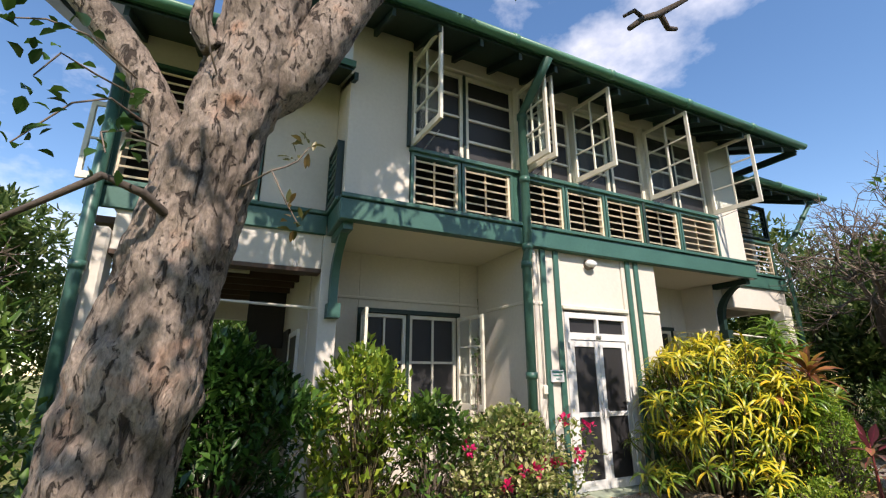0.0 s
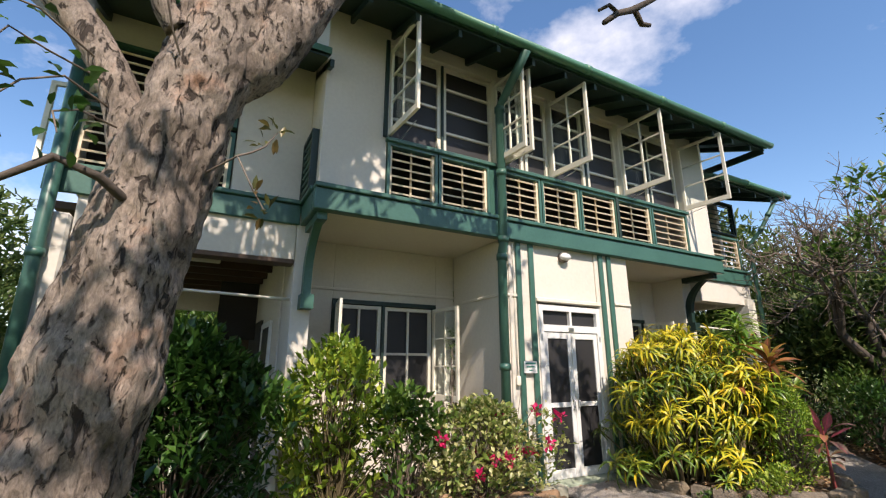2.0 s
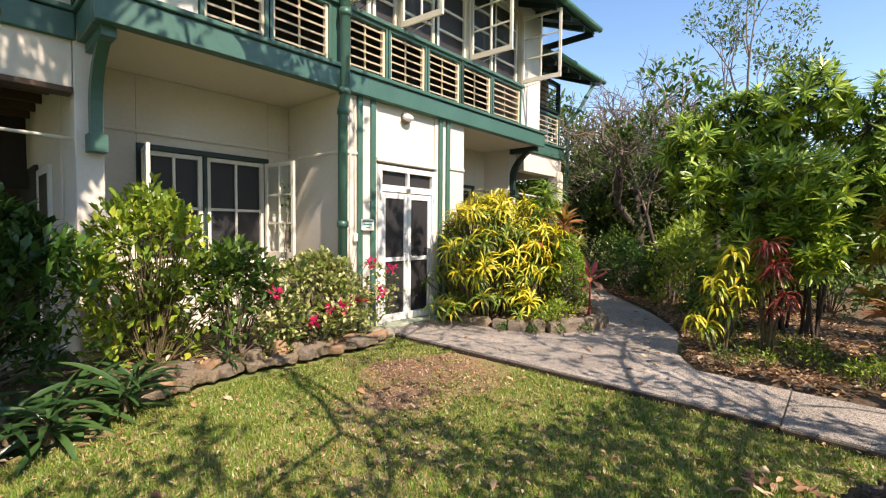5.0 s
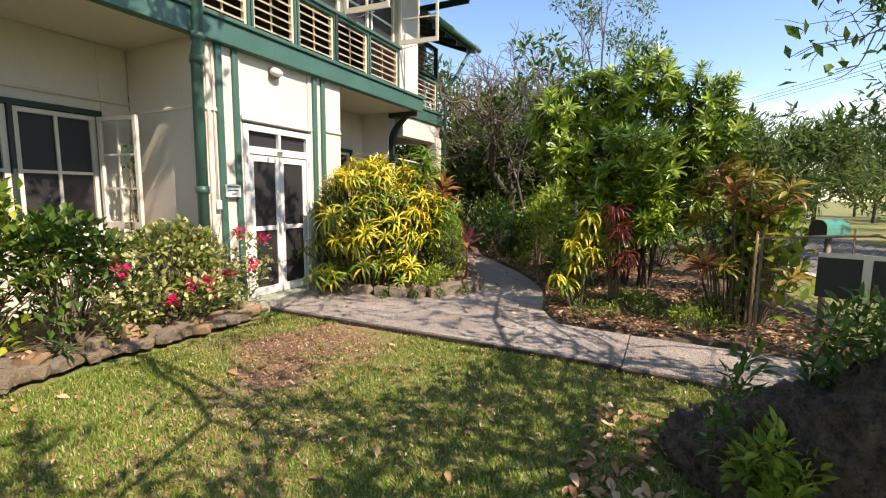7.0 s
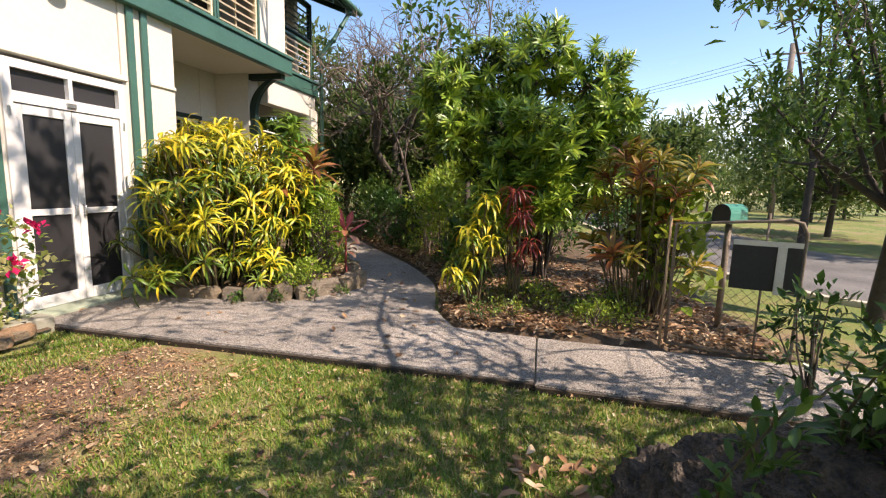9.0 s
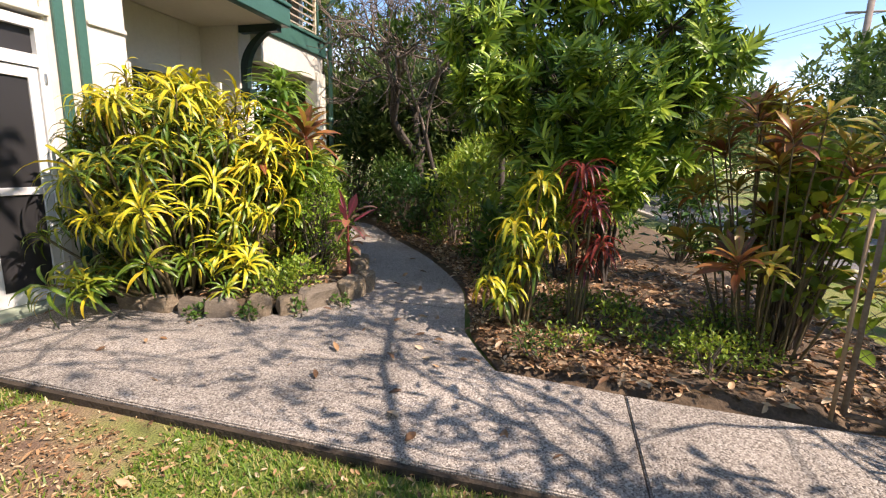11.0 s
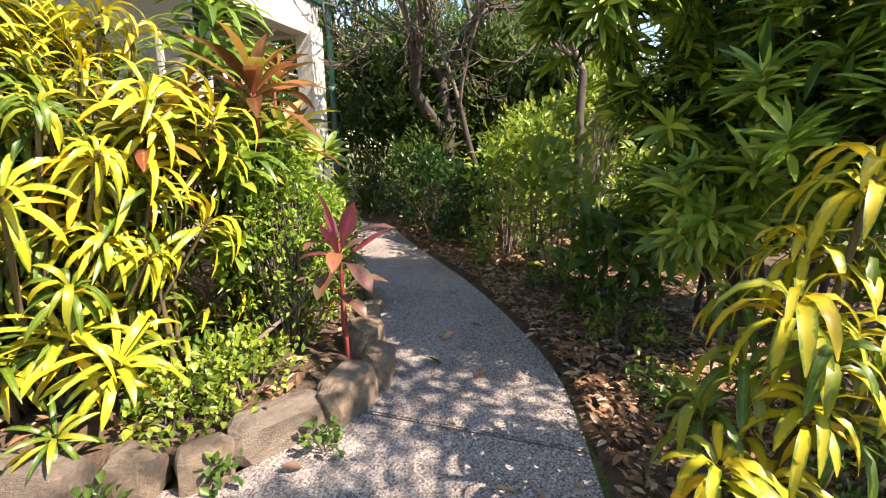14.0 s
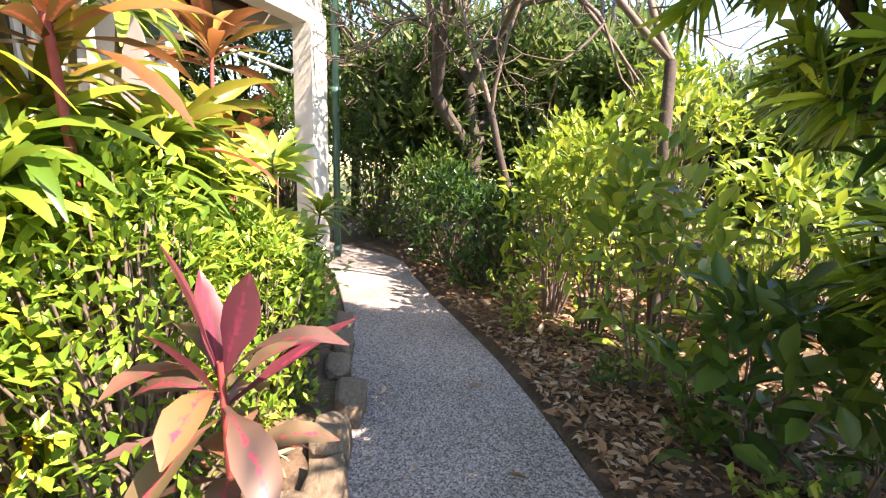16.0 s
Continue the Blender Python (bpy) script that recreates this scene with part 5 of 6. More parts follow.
# big leaning tree on the lawn: trunk, two limbs and a thin crown
def big_tree():
    ob = empty("large_tree", -0.45, 2.62, -0.05, "large tree with flaking grey-brown bark on the lawn", "tree")
    r = random.Random(3)
    acc = Acc()

    limb(acc, [(-0.52, 2.62, -0.1), (-0.42, 2.62, 0.5), (-0.25, 2.62, 1.1), (-0.17, 2.60, 1.7), (-0.11, 2.58, 2.15), (-0.03, 2.57, 2.6), (0.06, 2.55, 3.0), (0.10, 2.5, 3.5), (0.14, 2.38, 4.2), (0.2, 2.0, 5.2)], [0.36, 0.29, 0.235, 0.215, 0.20, 0.195, 0.215, 0.20, 0.15, 0.10], 110, 1.5, 26)
    limb(acc, [(-0.12, 2.60, 2.2), (-0.20, 2.61, 2.45), (-0.285, 2.63, 2.70), (-0.42, 2.66, 2.95), (-0.64, 2.68, 3.22), (-1.5, 2.6, 4.1)], [0.09, 0.095, 0.085, 0.08, 0.076, 0.06], 44, 0.8, 20)
    limb(acc, [(0.08, 2.55, 2.85), (0.26, 2.53, 3.05), (0.42, 2.50, 3.34), (0.62, 2.46, 3.75), (1.1, 2.1, 4.4), (1.7, 1.4, 5.2)], [0.14, 0.15, 0.135, 0.125, 0.10, 0.07], 56, 0.9, 20)
    limb(acc, [(-0.10, 2.45, 3.02), (-0.17, 2.42, 3.12), (-0.16, 2.36, 3.3), (-0.22, 2.3, 3.55), (-0.2, 2.2, 3.9)], [0.06, 0.05, 0.034, 0.028, 0.02], 16, 0.6, 8)
    put("trunk", acc.mesh("trunk"), BARK, ob, "", True)
    acc, tips = Acc(), []
    for p, d, rad in (((0.2, 2.0, 5.2), (0.1, -0.3, 1), 0.09), ((0.2, 2.0, 5.2), (-0.45, 0.1, 1.6), 0.08), ((0.2, 2.0, 5.2), (-0.1, 0.5, 1.6), 0.08), ((-1.5, 2.6, 4.1), (-0.6, -0.2, 0.8), 0.055), ((-1.5, 2.6, 4.1), (-0.3, -0.5, 1.0), 0.06), ((0.2, 2.0, 5.2), (-0.9, -0.5, 0.8), 0.07), ((1.7, 1.4, 5.2), (0.1, -0.5, 0.8), 0.06), ((1.1, 2.1, 4.4), (0.7, 0.1, 0.9), 0.05)):
        grow(acc, tips, p, d, 1.35, rad, 4, r, bend=0.5, up=0.05, forks=(2, 2), spread=0.75, shrink=0.75, seg=6, steps=3)
    shade = []
    for _ in range(48):
        c = (-0.6 + r.gauss(0, 0.75), 1.75 + r.gauss(0, 0.45), 6.5 + r.gauss(0, 0.5))
        acc.tube([(0.2 + r.uniform(-.5, .1), 2.0, 5.3 + r.uniform(0, .5)), ((c[0] + 0.0) / 2, 1.9, 5.9), c], [0.016, 0.011, 0.004], 4, False)
        shade.append(c)
    for _ in range(120):
        c = (0.62 + r.gauss(0, 0.5), 2.2 + r.gauss(0, 0.4), 8.45 + r.gauss(0, 0.5))
        acc.tube([(0.2 + r.uniform(-.1, .3), 2.0, 6.3 + r.uniform(0, .5)), (c[0] * 0.6 + 0.1, 2.1, 7.4), c], [0.014, 0.010, 0.004], 4, False)
        shade.append(c)
    bare = []
    for p, d in (((1.7, 1.4, 5.2), (-0.4, -1.0, 0.15)), ((1.7, 1.4, 5.2), (0.35, -1.0, 0.1))):
        grow(acc, bare, p, d, 1.5, 0.045, 5, r, bend=0.6, up=0.0, forks=(2, 3), spread=0.9, shrink=0.74, seg=5, steps=3, taper=0.85, thin=(0.75, 0.92))
    put("limb_crown", acc.mesh("limb_crown"), GREYBARK, ob, "", True)
    scatter_leaves("crown", [tuple(p) for p, d in tips] + shade, 30, 0.32, 0.15, 0.08, L_DARK, ob, droop=1.0)
    # low twigs beside the trunk
    twigs = [((-0.16, 2.45, 2.16), (-0.24, 2.3, 2.20), (-0.38, 2.3, 2.25), (-0.63, 2.3, 2.04), (-1.1, 2.25, 1.95)), ((-0.30, 2.6, 2.62), (-0.42, 2.35, 2.60), (-0.52, 2.3, 2.52), (-0.66, 2.3, 2.32)),
             ((-0.34, 2.6, 2.75), (-0.50, 2.4, 2.72), (-0.59, 2.3, 2.72), (-0.65, 2.3, 2.60)), ((-0.38, 2.62, 2.85), (-0.54, 2.35, 2.86), (-0.66, 2.3, 2.85), (-0.75, 2.3, 2.82)), ((-0.26, 2.5, 2.5), (-0.34, 2.3, 2.45), (-0.40, 2.25, 2.40), (-0.36, 2.2, 2.30)),
             ((0.08, 2.5, 2.36), (0.205, 2.3, 2.39), (0.28, 2.3, 2.25), (0.33, 2.3, 2.17)), ((0.205, 2.3, 2.39), (0.26, 2.3, 2.42), (0.31, 2.3, 2.46), (0.355, 2.3, 2.54)),
             ((-0.02, 2.45, 2.75), (-0.10, 2.3, 2.9), (-0.16, 2.2, 3.1), (-0.1, 2.1, 3.4))]
    ends = []
    small = []
    for i, t in enumerate(twigs):
        a = Acc()
        k = 2.2 if i == 0 else 0.55
        a.tube(t, [0.009 * k, 0.008 * k, 0.007 * k, 0.005 * k, 0.003 * k][:len(t)], 6, False)
        put("twig", a.mesh("twig"), TWIG if i else DARKBARK, ob, "", True)
        if 0 < i < 5:
            ends += [t[1], t[2], t[3], t[3]]
        elif i in (5, 6):
            small += [t[2], t[3], t[3]]
    scatter_leaves("leaf_spray", ends, 4, 0.10, 0.06, 0.036, L_DARK, ob, droop=1.2, profile=LEAF_BROAD)["kind"] = "stuff"
    scatter_leaves("leaf_spray", small, 5, 0.05, 0.055, 0.022, L_STALE, ob, droop=0.8, profile=LEAF_BROAD)["kind"] = "stuff"
    # gnarled twig ends high over the lawn
    a = Acc()
    a.tube([(1.7, 1.4, 5.2), (2.5, 1.75, 4.75), (2.73, 1.93, 4.06), (2.52, 2.0, 3.91), (2.37, 2.0, 3.82), (2.22, 2.0, 3.68)], [0.03, 0.028, 0.026, 0.025, 0.021, 0.017], 8)
    a.tube([(2.55, 2.0, 3.92), (2.65, 2.03, 3.87), (2.74, 2.03, 3.90)], [0.021, 0.019, 0.015], 7)
    a.tube([(2.37, 2.0, 3.82), (2.29, 2.0, 3.85), (2.22, 2.03, 3.80)], [0.016, 0.014, 0.011], 7)
    put("twig", a.mesh("twig"), DARKBARK, ob, "", True)


big_tree()


# leaning dark trunk at the lawn edge, whose branches shade the lawn
def leaning_tree():
    ob = empty("leaning_tree", 3.0, -0.35, -0.06, "dark leaning tree trunk overgrown with climbers", "tree")
    r = random.Random(12)
    acc = Acc()
    P = [(3.25, 0.02, -0.15), (2.98, -0.24, 0.12), (2.66, -0.56, 0.5), (2.36, -0.9, 0.92), (2.15, -1.2, 1.5), (2.1, -1.6, 2.1), (2.3, -1.9, 2.7)]
    limb(acc, P, [0.40, 0.36, 0.32, 0.29, 0.24, 0.17, 0.11], 80, 2.0, 22)
    put("trunk", acc.mesh("trunk"), BLACKBARK, ob, "", True)
    acc, tips = Acc(), []
    for p, d, ln in (((2.3, -1.9, 2.7), (0.9, -0.1, 0.4), 1.8), ((2.3, -1.9, 2.7), (-0.9, 0.0, 0.45), 1.7), ((2.2, -1.7, 2.4), (1.0, -0.4, 0.3), 2.4), ((2.3, -1.9, 2.7), (0.0, -0.8, 0.6), 1.3), ((2.3, -1.9, 2.7), (1.0, 0.1, 0.6), 2.6), ((2.3, -1.9, 2.7), (0.1, 0.1, 1), 1.2), ((2.3, -1.9, 2.7), (-0.5, 0.2, 0.8), 1.4)):
        grow(acc, tips, p, d, ln * 0.7, 0.029, 6, r, bend=0.6, up=0.015, forks=(2, 3), spread=0.9, shrink=0.74, seg=6, steps=3, taper=0.85, thin=(0.75, 0.92))
    put("limb_crown", acc.mesh("limb_crown"), GREYBARK, ob, "", True)
    pick = [tuple(p) for p, d in tips if r.random() < 0.25]
    # unseen leafy limb, added so that its sprays shade the branch path
    a = Acc()
    a.tube([(2.3, -1.9, 2.7), (3.3, -1.9, 3.6), (4.6, -1.7, 4.2), (6.4, -1.35, 4.4)], [0.035, 0.03, 0.024, 0.012], 8, False)
    for _ in range(85):
        c = (6.45 + r.gauss(0, 0.5), -1.4 + r.gauss(0, 0.42), 4.45 + r.uniform(-0.2, 0.4))
        a.tube([(c[0] - r.uniform(0.1, 0.35), -1.45 + r.uniform(-0.1, 0.2), 4.35), c], [0.007, 0.003], 4, False)
        pick += [c, c]
    put("limb", a.mesh("limb"), GREYBARK, ob, "", True)
    scatter_leaves("crown", pick, 5, 0.16, 0.12, 0.055, L_MID, ob)
    for base, tip, n in (((2.75, 0.12, 0.1), (2.60, 0.0, 0.80), 16), ((2.7, 0.02, 0.1), (2.5, -0.10, 0.45), 22), ((2.6, -0.05, 0.1), (2.5, -0.22, 0.38), 20), ((2.5, -0.1, 0.05), (2.42, -0.15, 0.28), 20), ((2.9, -0.3, 0.3), (2.7, -0.32, 1.02), 22), ((2.9, -0.35, 0.3), (2.8, -0.45, 1.05), 22), ((2.7, -0.4, 0.4), (2.6, -0.5, 0.98), 18)):
        base, tip = Vector(base), Vector(tip)
        a = Acc()
        a.tube([base, base.lerp(tip, 0.5) + Vector((0.03, 0.03, 0.05)), tip], [0.007, 0.005, 0.003], 5, False)
        put("climber_stem", a.mesh("climber_stem"), STEM, ob, "", True)
        # low climbers take the lime leaf: sunlight on them put into the colour
        scatter_leaves("climber", [tuple(base.lerp(tip, 0.25 + 0.75 * (k + 0.5) / n)) for k in range(n)], 8, 0.08, 0.065, 0.024, L_LIME if tip.z < 0.5 else L_MID, ob, profile=LEAF_BROAD)["kind"] = "stuff"


leaning_tree()

# lance-leaved tree right of the branch path
def rosette_tree():
    ob = empty("lance_leaf_tree", 8.35, 0.85, -0.05, "dense green tree with rosettes of glossy lance leaves", "tree")
    r = random.Random(21)
    acc, tips, inner = Acc(), [], []
    lobes = ((8.2, 2.25, 2.8, 0.5), (8.5, 1.6, 3.15, 0.55), (8.3, 0.85, 3.3, 0.55), (8.5, 0.1, 3.0, 0.55), (8.2, -0.2, 2.4, 0.5), (8.0, 2.05, 2.15, 0.45), (7.8, 1.25, 2.25, 0.55), (7.9, 0.45, 2.0, 0.55), (8.1, 1.45, 1.55, 0.45), (7.9, 0.8, 1.25, 0.5), (8.2, 0.0, 1.5, 0.45), (8.7, 1.2, 2.6, 0.5), (7.75, 1.35, 0.95, 0.38))
    for lx, ly, lz, lr in lobes:
        b = Vector((8.38, 0.9, max(0.5, lz - 1.1)))
        acc.tube([b, b.lerp(Vector((lx, ly, lz - 0.2)), 0.55) + Vector((0, 0, -0.08)), (lx, ly, lz - 0.1)], [0.035, 0.026, 0.016], 6, False)
        for i in range(42):
            v = Vector((r.gauss(0, 1), r.gauss(0, 1), r.gauss(0.15, 0.85))).normalized()
            p = Vector((lx, ly, lz)) + Vector((v.x * 1.15, v.y, v.z * 0.85)) * lr * r.uniform(0.75, 1.12)
            tips.append((p, v + Vector((0, 0, 0.5))))
            if i % 2 == 0:
                acc.tube([(lx, ly, lz - 0.1), Vector((lx, ly, lz - 0.15)).lerp(p, 0.6), p], [0.010, 0.008, 0.005], 5, False)
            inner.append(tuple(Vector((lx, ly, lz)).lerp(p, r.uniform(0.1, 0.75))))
    for i in range(85):
        p = Vector((7.45 + r.uniform(-0.45, 0.5), 0.85 + r.uniform(-0.5, 0.5), r.uniform(1.15, 2.5)))
        tips.append((p, Vector((-0.5, 0.3, 0.8))))
        inner.append(tuple(p + Vector((0.1, 0, -0.05))))
        if i % 2 == 0:
            acc.tube([(8.2, 0.85, p.z - 0.5), (7.9, 0.85, p.z - 0.25), tuple(p)], [0.012, 0.010, 0.006], 5, False)
    for i in range(12):
        b = Vector((8.25 + r.uniform(-.3, .3), 0.85 + r.uniform(-.3, .3), -0.08))
        acc.tube([b, b + Vector((r.uniform(-.2, .2), r.uniform(-.2, .2), 1.0)), b + Vector((r.uniform(-.5, .5), r.uniform(-.5, .5), 2.3))], [0.024, 0.02, 0.012], 7, False)
    put("trunk", acc.mesh("trunk"), DARKBARK, ob, "", True)
    # darker leaves fill the lobes, crown shade put into their colour
    scatter_leaves("shade_fill_leaves", inner, 6, 0.24, 0.17, 0.04, L_DARK, ob, droop=1.0)
    rosettes_at("crown", tips, 26, 0.20, 0.033, 0.5, 0.7, L_ROSETTE, ob)


rosette_tree()

# bare-branched frangipani behind, and the one beyond the house corner
tree("bare_tree", 12.7, 4.35, "leafless tree with dense grey forked branches", 0.17, 1.5, (0.02, 0.05, 1), 8, 33, DARKBARK, None, spread=0.85, shrink=0.81, forks=(2, 3), up=0.02, bend=0.35, seg=7, steps=3, taper=0.82, thin=(0.72, 0.9))
tree("bare_tree", -4.6, 8.6, "leafless tree with dense grey forked branches", 0.14, 1.2, (0.05, 0.0, 1), 6, 34, GREYBARK, L_MID, spread=0.75, shrink=0.78, forks=(2, 3), up=0.03, bend=0.35, seg=7, steps=3, per=1, lspread=0.15, taper=0.82, thin=(0.72, 0.9))
# two more out of view, added to cast branch shadows on the path
tree("bare_tree", 4.2, -3.7, "unseen forked tree added for branch shadows on the path", 0.09, 1.7, (0.05, 0.05, 1), 7, 39, GREYBARK, L_MID, spread=0.85, shrink=0.72, forks=(2, 3), up=0.0, bend=0.4, seg=6, steps=3, per=3, lspread=0.12, taper=0.82, thin=(0.66, 0.86))
tree("bare_tree", 4.9, -3.0, "unseen slender tree added for branch shadows on the path", 0.06, 1.2, (0.0, 0.08, 1), 6, 41, GREYBARK, L_MID, spread=0.9, shrink=0.78, forks=(2, 3), up=0.0, bend=0.4, seg=6, steps=3, per=2, lspread=0.12, taper=0.82, thin=(0.66, 0.86))
# thin trunks right of the path
tree("sapling", 9.75, 2.05, "thin-trunked tree with broad leaves by the path", 0.06, 2.2, (0.1, 0.0, 1), 4, 35, DARKBARK, L_MID, spread=0.6, shrink=0.6, per=8, ln=0.15, wd=0.09, lspread=0.28)
tree("sapling", 11.3, 3.3, "thin-trunked tree with broad leaves by the path", 0.05, 2.0, (-0.05, 0.1, 1), 4, 36, DARKBARK, L_MID, spread=0.6, shrink=0.6, per=14, ln=0.13, wd=0.07, lspread=0.28)

for i, (x, y, rx, h, n, m, ln) in enumerate(((8.75, 2.2, 0.4, 1.35, 26, L_LIME, 0.13), (9.5, 2.5, 0.45, 1.6, 34, L_LIME, 0.11), (10.4, 2.9, 0.5, 1.7, 50, L_LIME, 0.10), (9.9, 2.85, 0.6, 1.4, 55, L_LIME, 0.11), (10.6, 3.55, 0.55, 1.05, 130, L_DARK, 0.09), (11.3, 4.25, 0.6, 1.2, 150, L_DARK, 0.09), (12.2, 4.9, 0.7, 1.5, 150, L_MID, 0.10), (8.2, 1.8, 0.36, 0.8, 24, L_MID, 0.15),
                                              (11.2, 1.9, 1.0, 2.3, 150, L_LIME, 0.12), (12.4, 3.0, 1.0, 1.9, 170, L_LIME, 0.11), (10.0, 1.3, 0.7, 1.3, 60, L_LIME, 0.12), (13.8, 2.2, 1.0, 2.4, 140, L_LIME, 0.13), (9.9, -0.6, 0.6, 1.2, 70, L_DARK, 0.12), (10.8, 0.5, 0.8, 1.4, 110, L_MID, 0.12), (4.75, -1.25, 0.28, 0.75, 26, L_DARK, 0.08), (13.0, 6.2, 0.9, 2.1, 210, L_MID, 0.10), (12.4, 7.6, 0.8, 2.4, 220, L_MID, 0.10), (11.9, 8.6, 0.8, 2.2, 200, L_MID, 0.1))):
    shrub("shrub", x, y, "shaded leafy shrub under the garden trees", rx, rx * 0.85, h, n, 10, 0.17, ln, ln * 0.5, m, 0.0, 100 + i, low=0.1, profile=LEAF_BROAD if ln > 0.12 else LEAF_OVAL)
for i in range(26):
    t = i / 26
    k = right_edge[min(int(t * len(right_edge)), len(right_edge) - 1)]
    x, y = k[0] + rng.uniform(0.15, 0.9), k[1] - rng.uniform(0.25, 0.7)
    shrub("weed", x, y, "small green weed among dry leaves", 0.14, 0.14, rng.uniform(0.12, 0.35), 10, 7, 0.08, 0.05, 0.03, L_MID if i % 2 else L_LIME, 0.02, 140 + i, "weed")
for i in range(20):
    shrub("weed", rng.uniform(5.6, 7.0), rng.uniform(-0.3, 1.3), "low green ground plant among dry leaves", 0.2, 0.2, rng.uniform(0.12, 0.28), 20, 9, 0.09, 0.034, 0.019, L_LIME if i % 3 else L_MID, 0.02, 180 + i, "weed")


# woods behind: many trees of one kind of mass
def wood_tree(x, y, h, r0, seed, material=L_FAR, per=22, label="leafy green tree behind the garden", n=310, ln=0.19):
    r = random.Random(seed)
    ob = empty("background_tree", x, y, -0.05, label, "tree", "trees behind the garden")
    acc, cs = Acc(), []
    acc.tube([(x, y, -0.1), (x + r.uniform(-.2, .2), y, h * 0.3), (x + r.uniform(-.4, .4), y, h * 0.7)], [0.11, 0.08, 0.03], 7, False)
    lobes = [(x + r.uniform(-.75, .75) * r0, y + r.uniform(-.75, .75) * r0, h * r.uniform(0.30, 0.88), r0 * r.uniform(0.35, 0.62)) for _ in range(9)]
    for lx, ly, lz, lr in lobes:
        acc.tube([(x, y, h * 0.25), ((x + lx) / 2, (y + ly) / 2, lz * 0.7), (lx, ly, lz)], [0.05, 0.035, 0.015], 5, False)
        for _ in range(n // 9):
            v = Vector((r.gauss(0, 1), r.gauss(0, 1), r.gauss(0, 0.8))).normalized() * lr * r.random() ** 0.4
            cs.append((lx + v.x, ly + v.y, max(0.2, lz + v.z)))
    put("trunk", acc.mesh("trunk"), DARKBARK, ob, "", True)
    scatter_leaves("crown", cs, per, 0.28 * ln / 0.18, ln, ln * 0.45, material, ob, profile=FAR_LEAF)
    return ob


for i, (x, y, h, r0, m) in enumerate(((15.5, 8.2, 6.6, 2.2, L_FAR), (17.0, 5.0, 5.6, 2.4, L_FAR), (15.0, 11.0, 6.0, 2.3, L_MID), (19.0, 1.5, 4.8, 2.4, L_FAR), (21.5, 6.0, 6.5, 2.8, L_FAR), (13.5, 13.5, 5.5, 2.2, L_FAR),
                                       (-5.5, 12.0, 5.0, 2.3, L_FAR), (-3.5, 15.5, 4.8, 2.3, L_FAR), (-0.5, 16.0, 4.2, 2.2, L_MID), (2.0, 16.5, 4.0, 2.0, L_FAR), (-7.5, 8.0, 4.2, 2.0, L_MID), (9.5, 15.5, 4.6, 2.3, L_FAR), (11.5, 14.5, 5.0, 2.2, L_MID), (-3.4, 6.9, 2.2, 1.0, L_MID), (13.9, 5.3, 4.2, 1.5, L_FAR), (14.6, 3.4, 4.0, 1.6, L_FAR), (13.4, 0.4, 2.7, 1.3, L_FAR))):
    wood_tree(x, y, h, r0, 300 + i, m)
tree("tall_thin_tree", 16.4, 3.0, "tall sparse tree with thin upright branches", 0.16, 3.0, (0.0, 0.0, 1), 5, 51, TWIG, L_FAR, spread=0.45, shrink=0.68, forks=(2, 3), up=0.08, per=20, lspread=0.42, ln=0.13, wd=0.06)
# roadside trees
for i, (x, y, h, r0) in enumerate(((15.8, -6.6, 9.0, 2.8), (24.0, -3.5, 4.4, 2.6), (30.0, -6.5, 5.0, 3.0), (20.0, -9.5, 6.0, 3.0), (36.0, 0.0, 5.0, 3.5), (28.0, 3.5, 5.5, 3.0), (14.8, -10.5, 6.5, 2.2), (40.0, -12.0, 6.0, 4.0), (34, 9, 6, 4), (14, -14, 7, 3), (6, -14, 7, 3), (26, 12, 7, 4), (20, 18, 7, 4), (32, 18, 7, 4), (44, 6, 7, 4), (48, -8, 8, 5), (12, 22, 7, 4), (2, 24, 7, 4), (-8, 20, 7, 4), (-14, 12, 6, 4), (44, 18, 8, 5), (50, -22, 7, 4), (54, -15, 7, 4), (44, -18, 5, 4), (60, -27, 8, 5), (36, -19, 5, 3), (46, -27, 6, 4), (30, -14, 4, 2.6))):
    near = i in (0, 6)
    wood_tree(x, y, h, r0, 340 + i, L_FAR, 26 if near else 20, "leafy tree beside the road", 380 if near else 230, 0.145 if near else 0.28)
for i, (x, y, h) in enumerate(((7.3, -3.2, 5.0), (-5, -8, 6), (0, -11, 7), (-8, -1, 6), (-1.7, -2.9, 8.8), (1.2, -3.5, 6.4))):
    wood_tree(x, y, h, 1.5 if i == 0 else 2.3, 370 + i, L_MID if i == 0 else L_FAR, (13 if i == 4 else 7) if i >= 4 else 18, "leafy green tree beside the lawn", 130 if i >= 4 else 230 if i == 0 else 260, 0.11 if i == 0 else 0.15)


# ---- stones, litter, lawn ----
def stone_mesh(seed):
    bm = bmesh.new()
    bmesh.ops.create_icosphere(bm, subdivisions=2, radius=0.5)
    for v in bm.verts:
        c = v.co
        c.x, c.y, c.z = [math.copysign(abs(k * 2) ** 0.5 / 2, k) for k in c]
        v.co = c * (1 + 0.32 * noise.noise(c * 2.6 + Vector((seed * 5.1, 0, 0))) + 0.07 * noise.noise(c * 6 + Vector((0, seed * 3.3, 0))))
    me = bpy.data.meshes.new("stone")
    bm.to_mesh(me)
    bm.free()
    return me


STONES = []
for k in range(9):
    me = stone_mesh(k + 1)
    me.materials.append((STONE, GREYSTONE, RUSTSTONE, STONE, GREYSTONE, STONE, STONE, GREYSTONE, RUSTSTONE)[k])
    STONES.append(me)


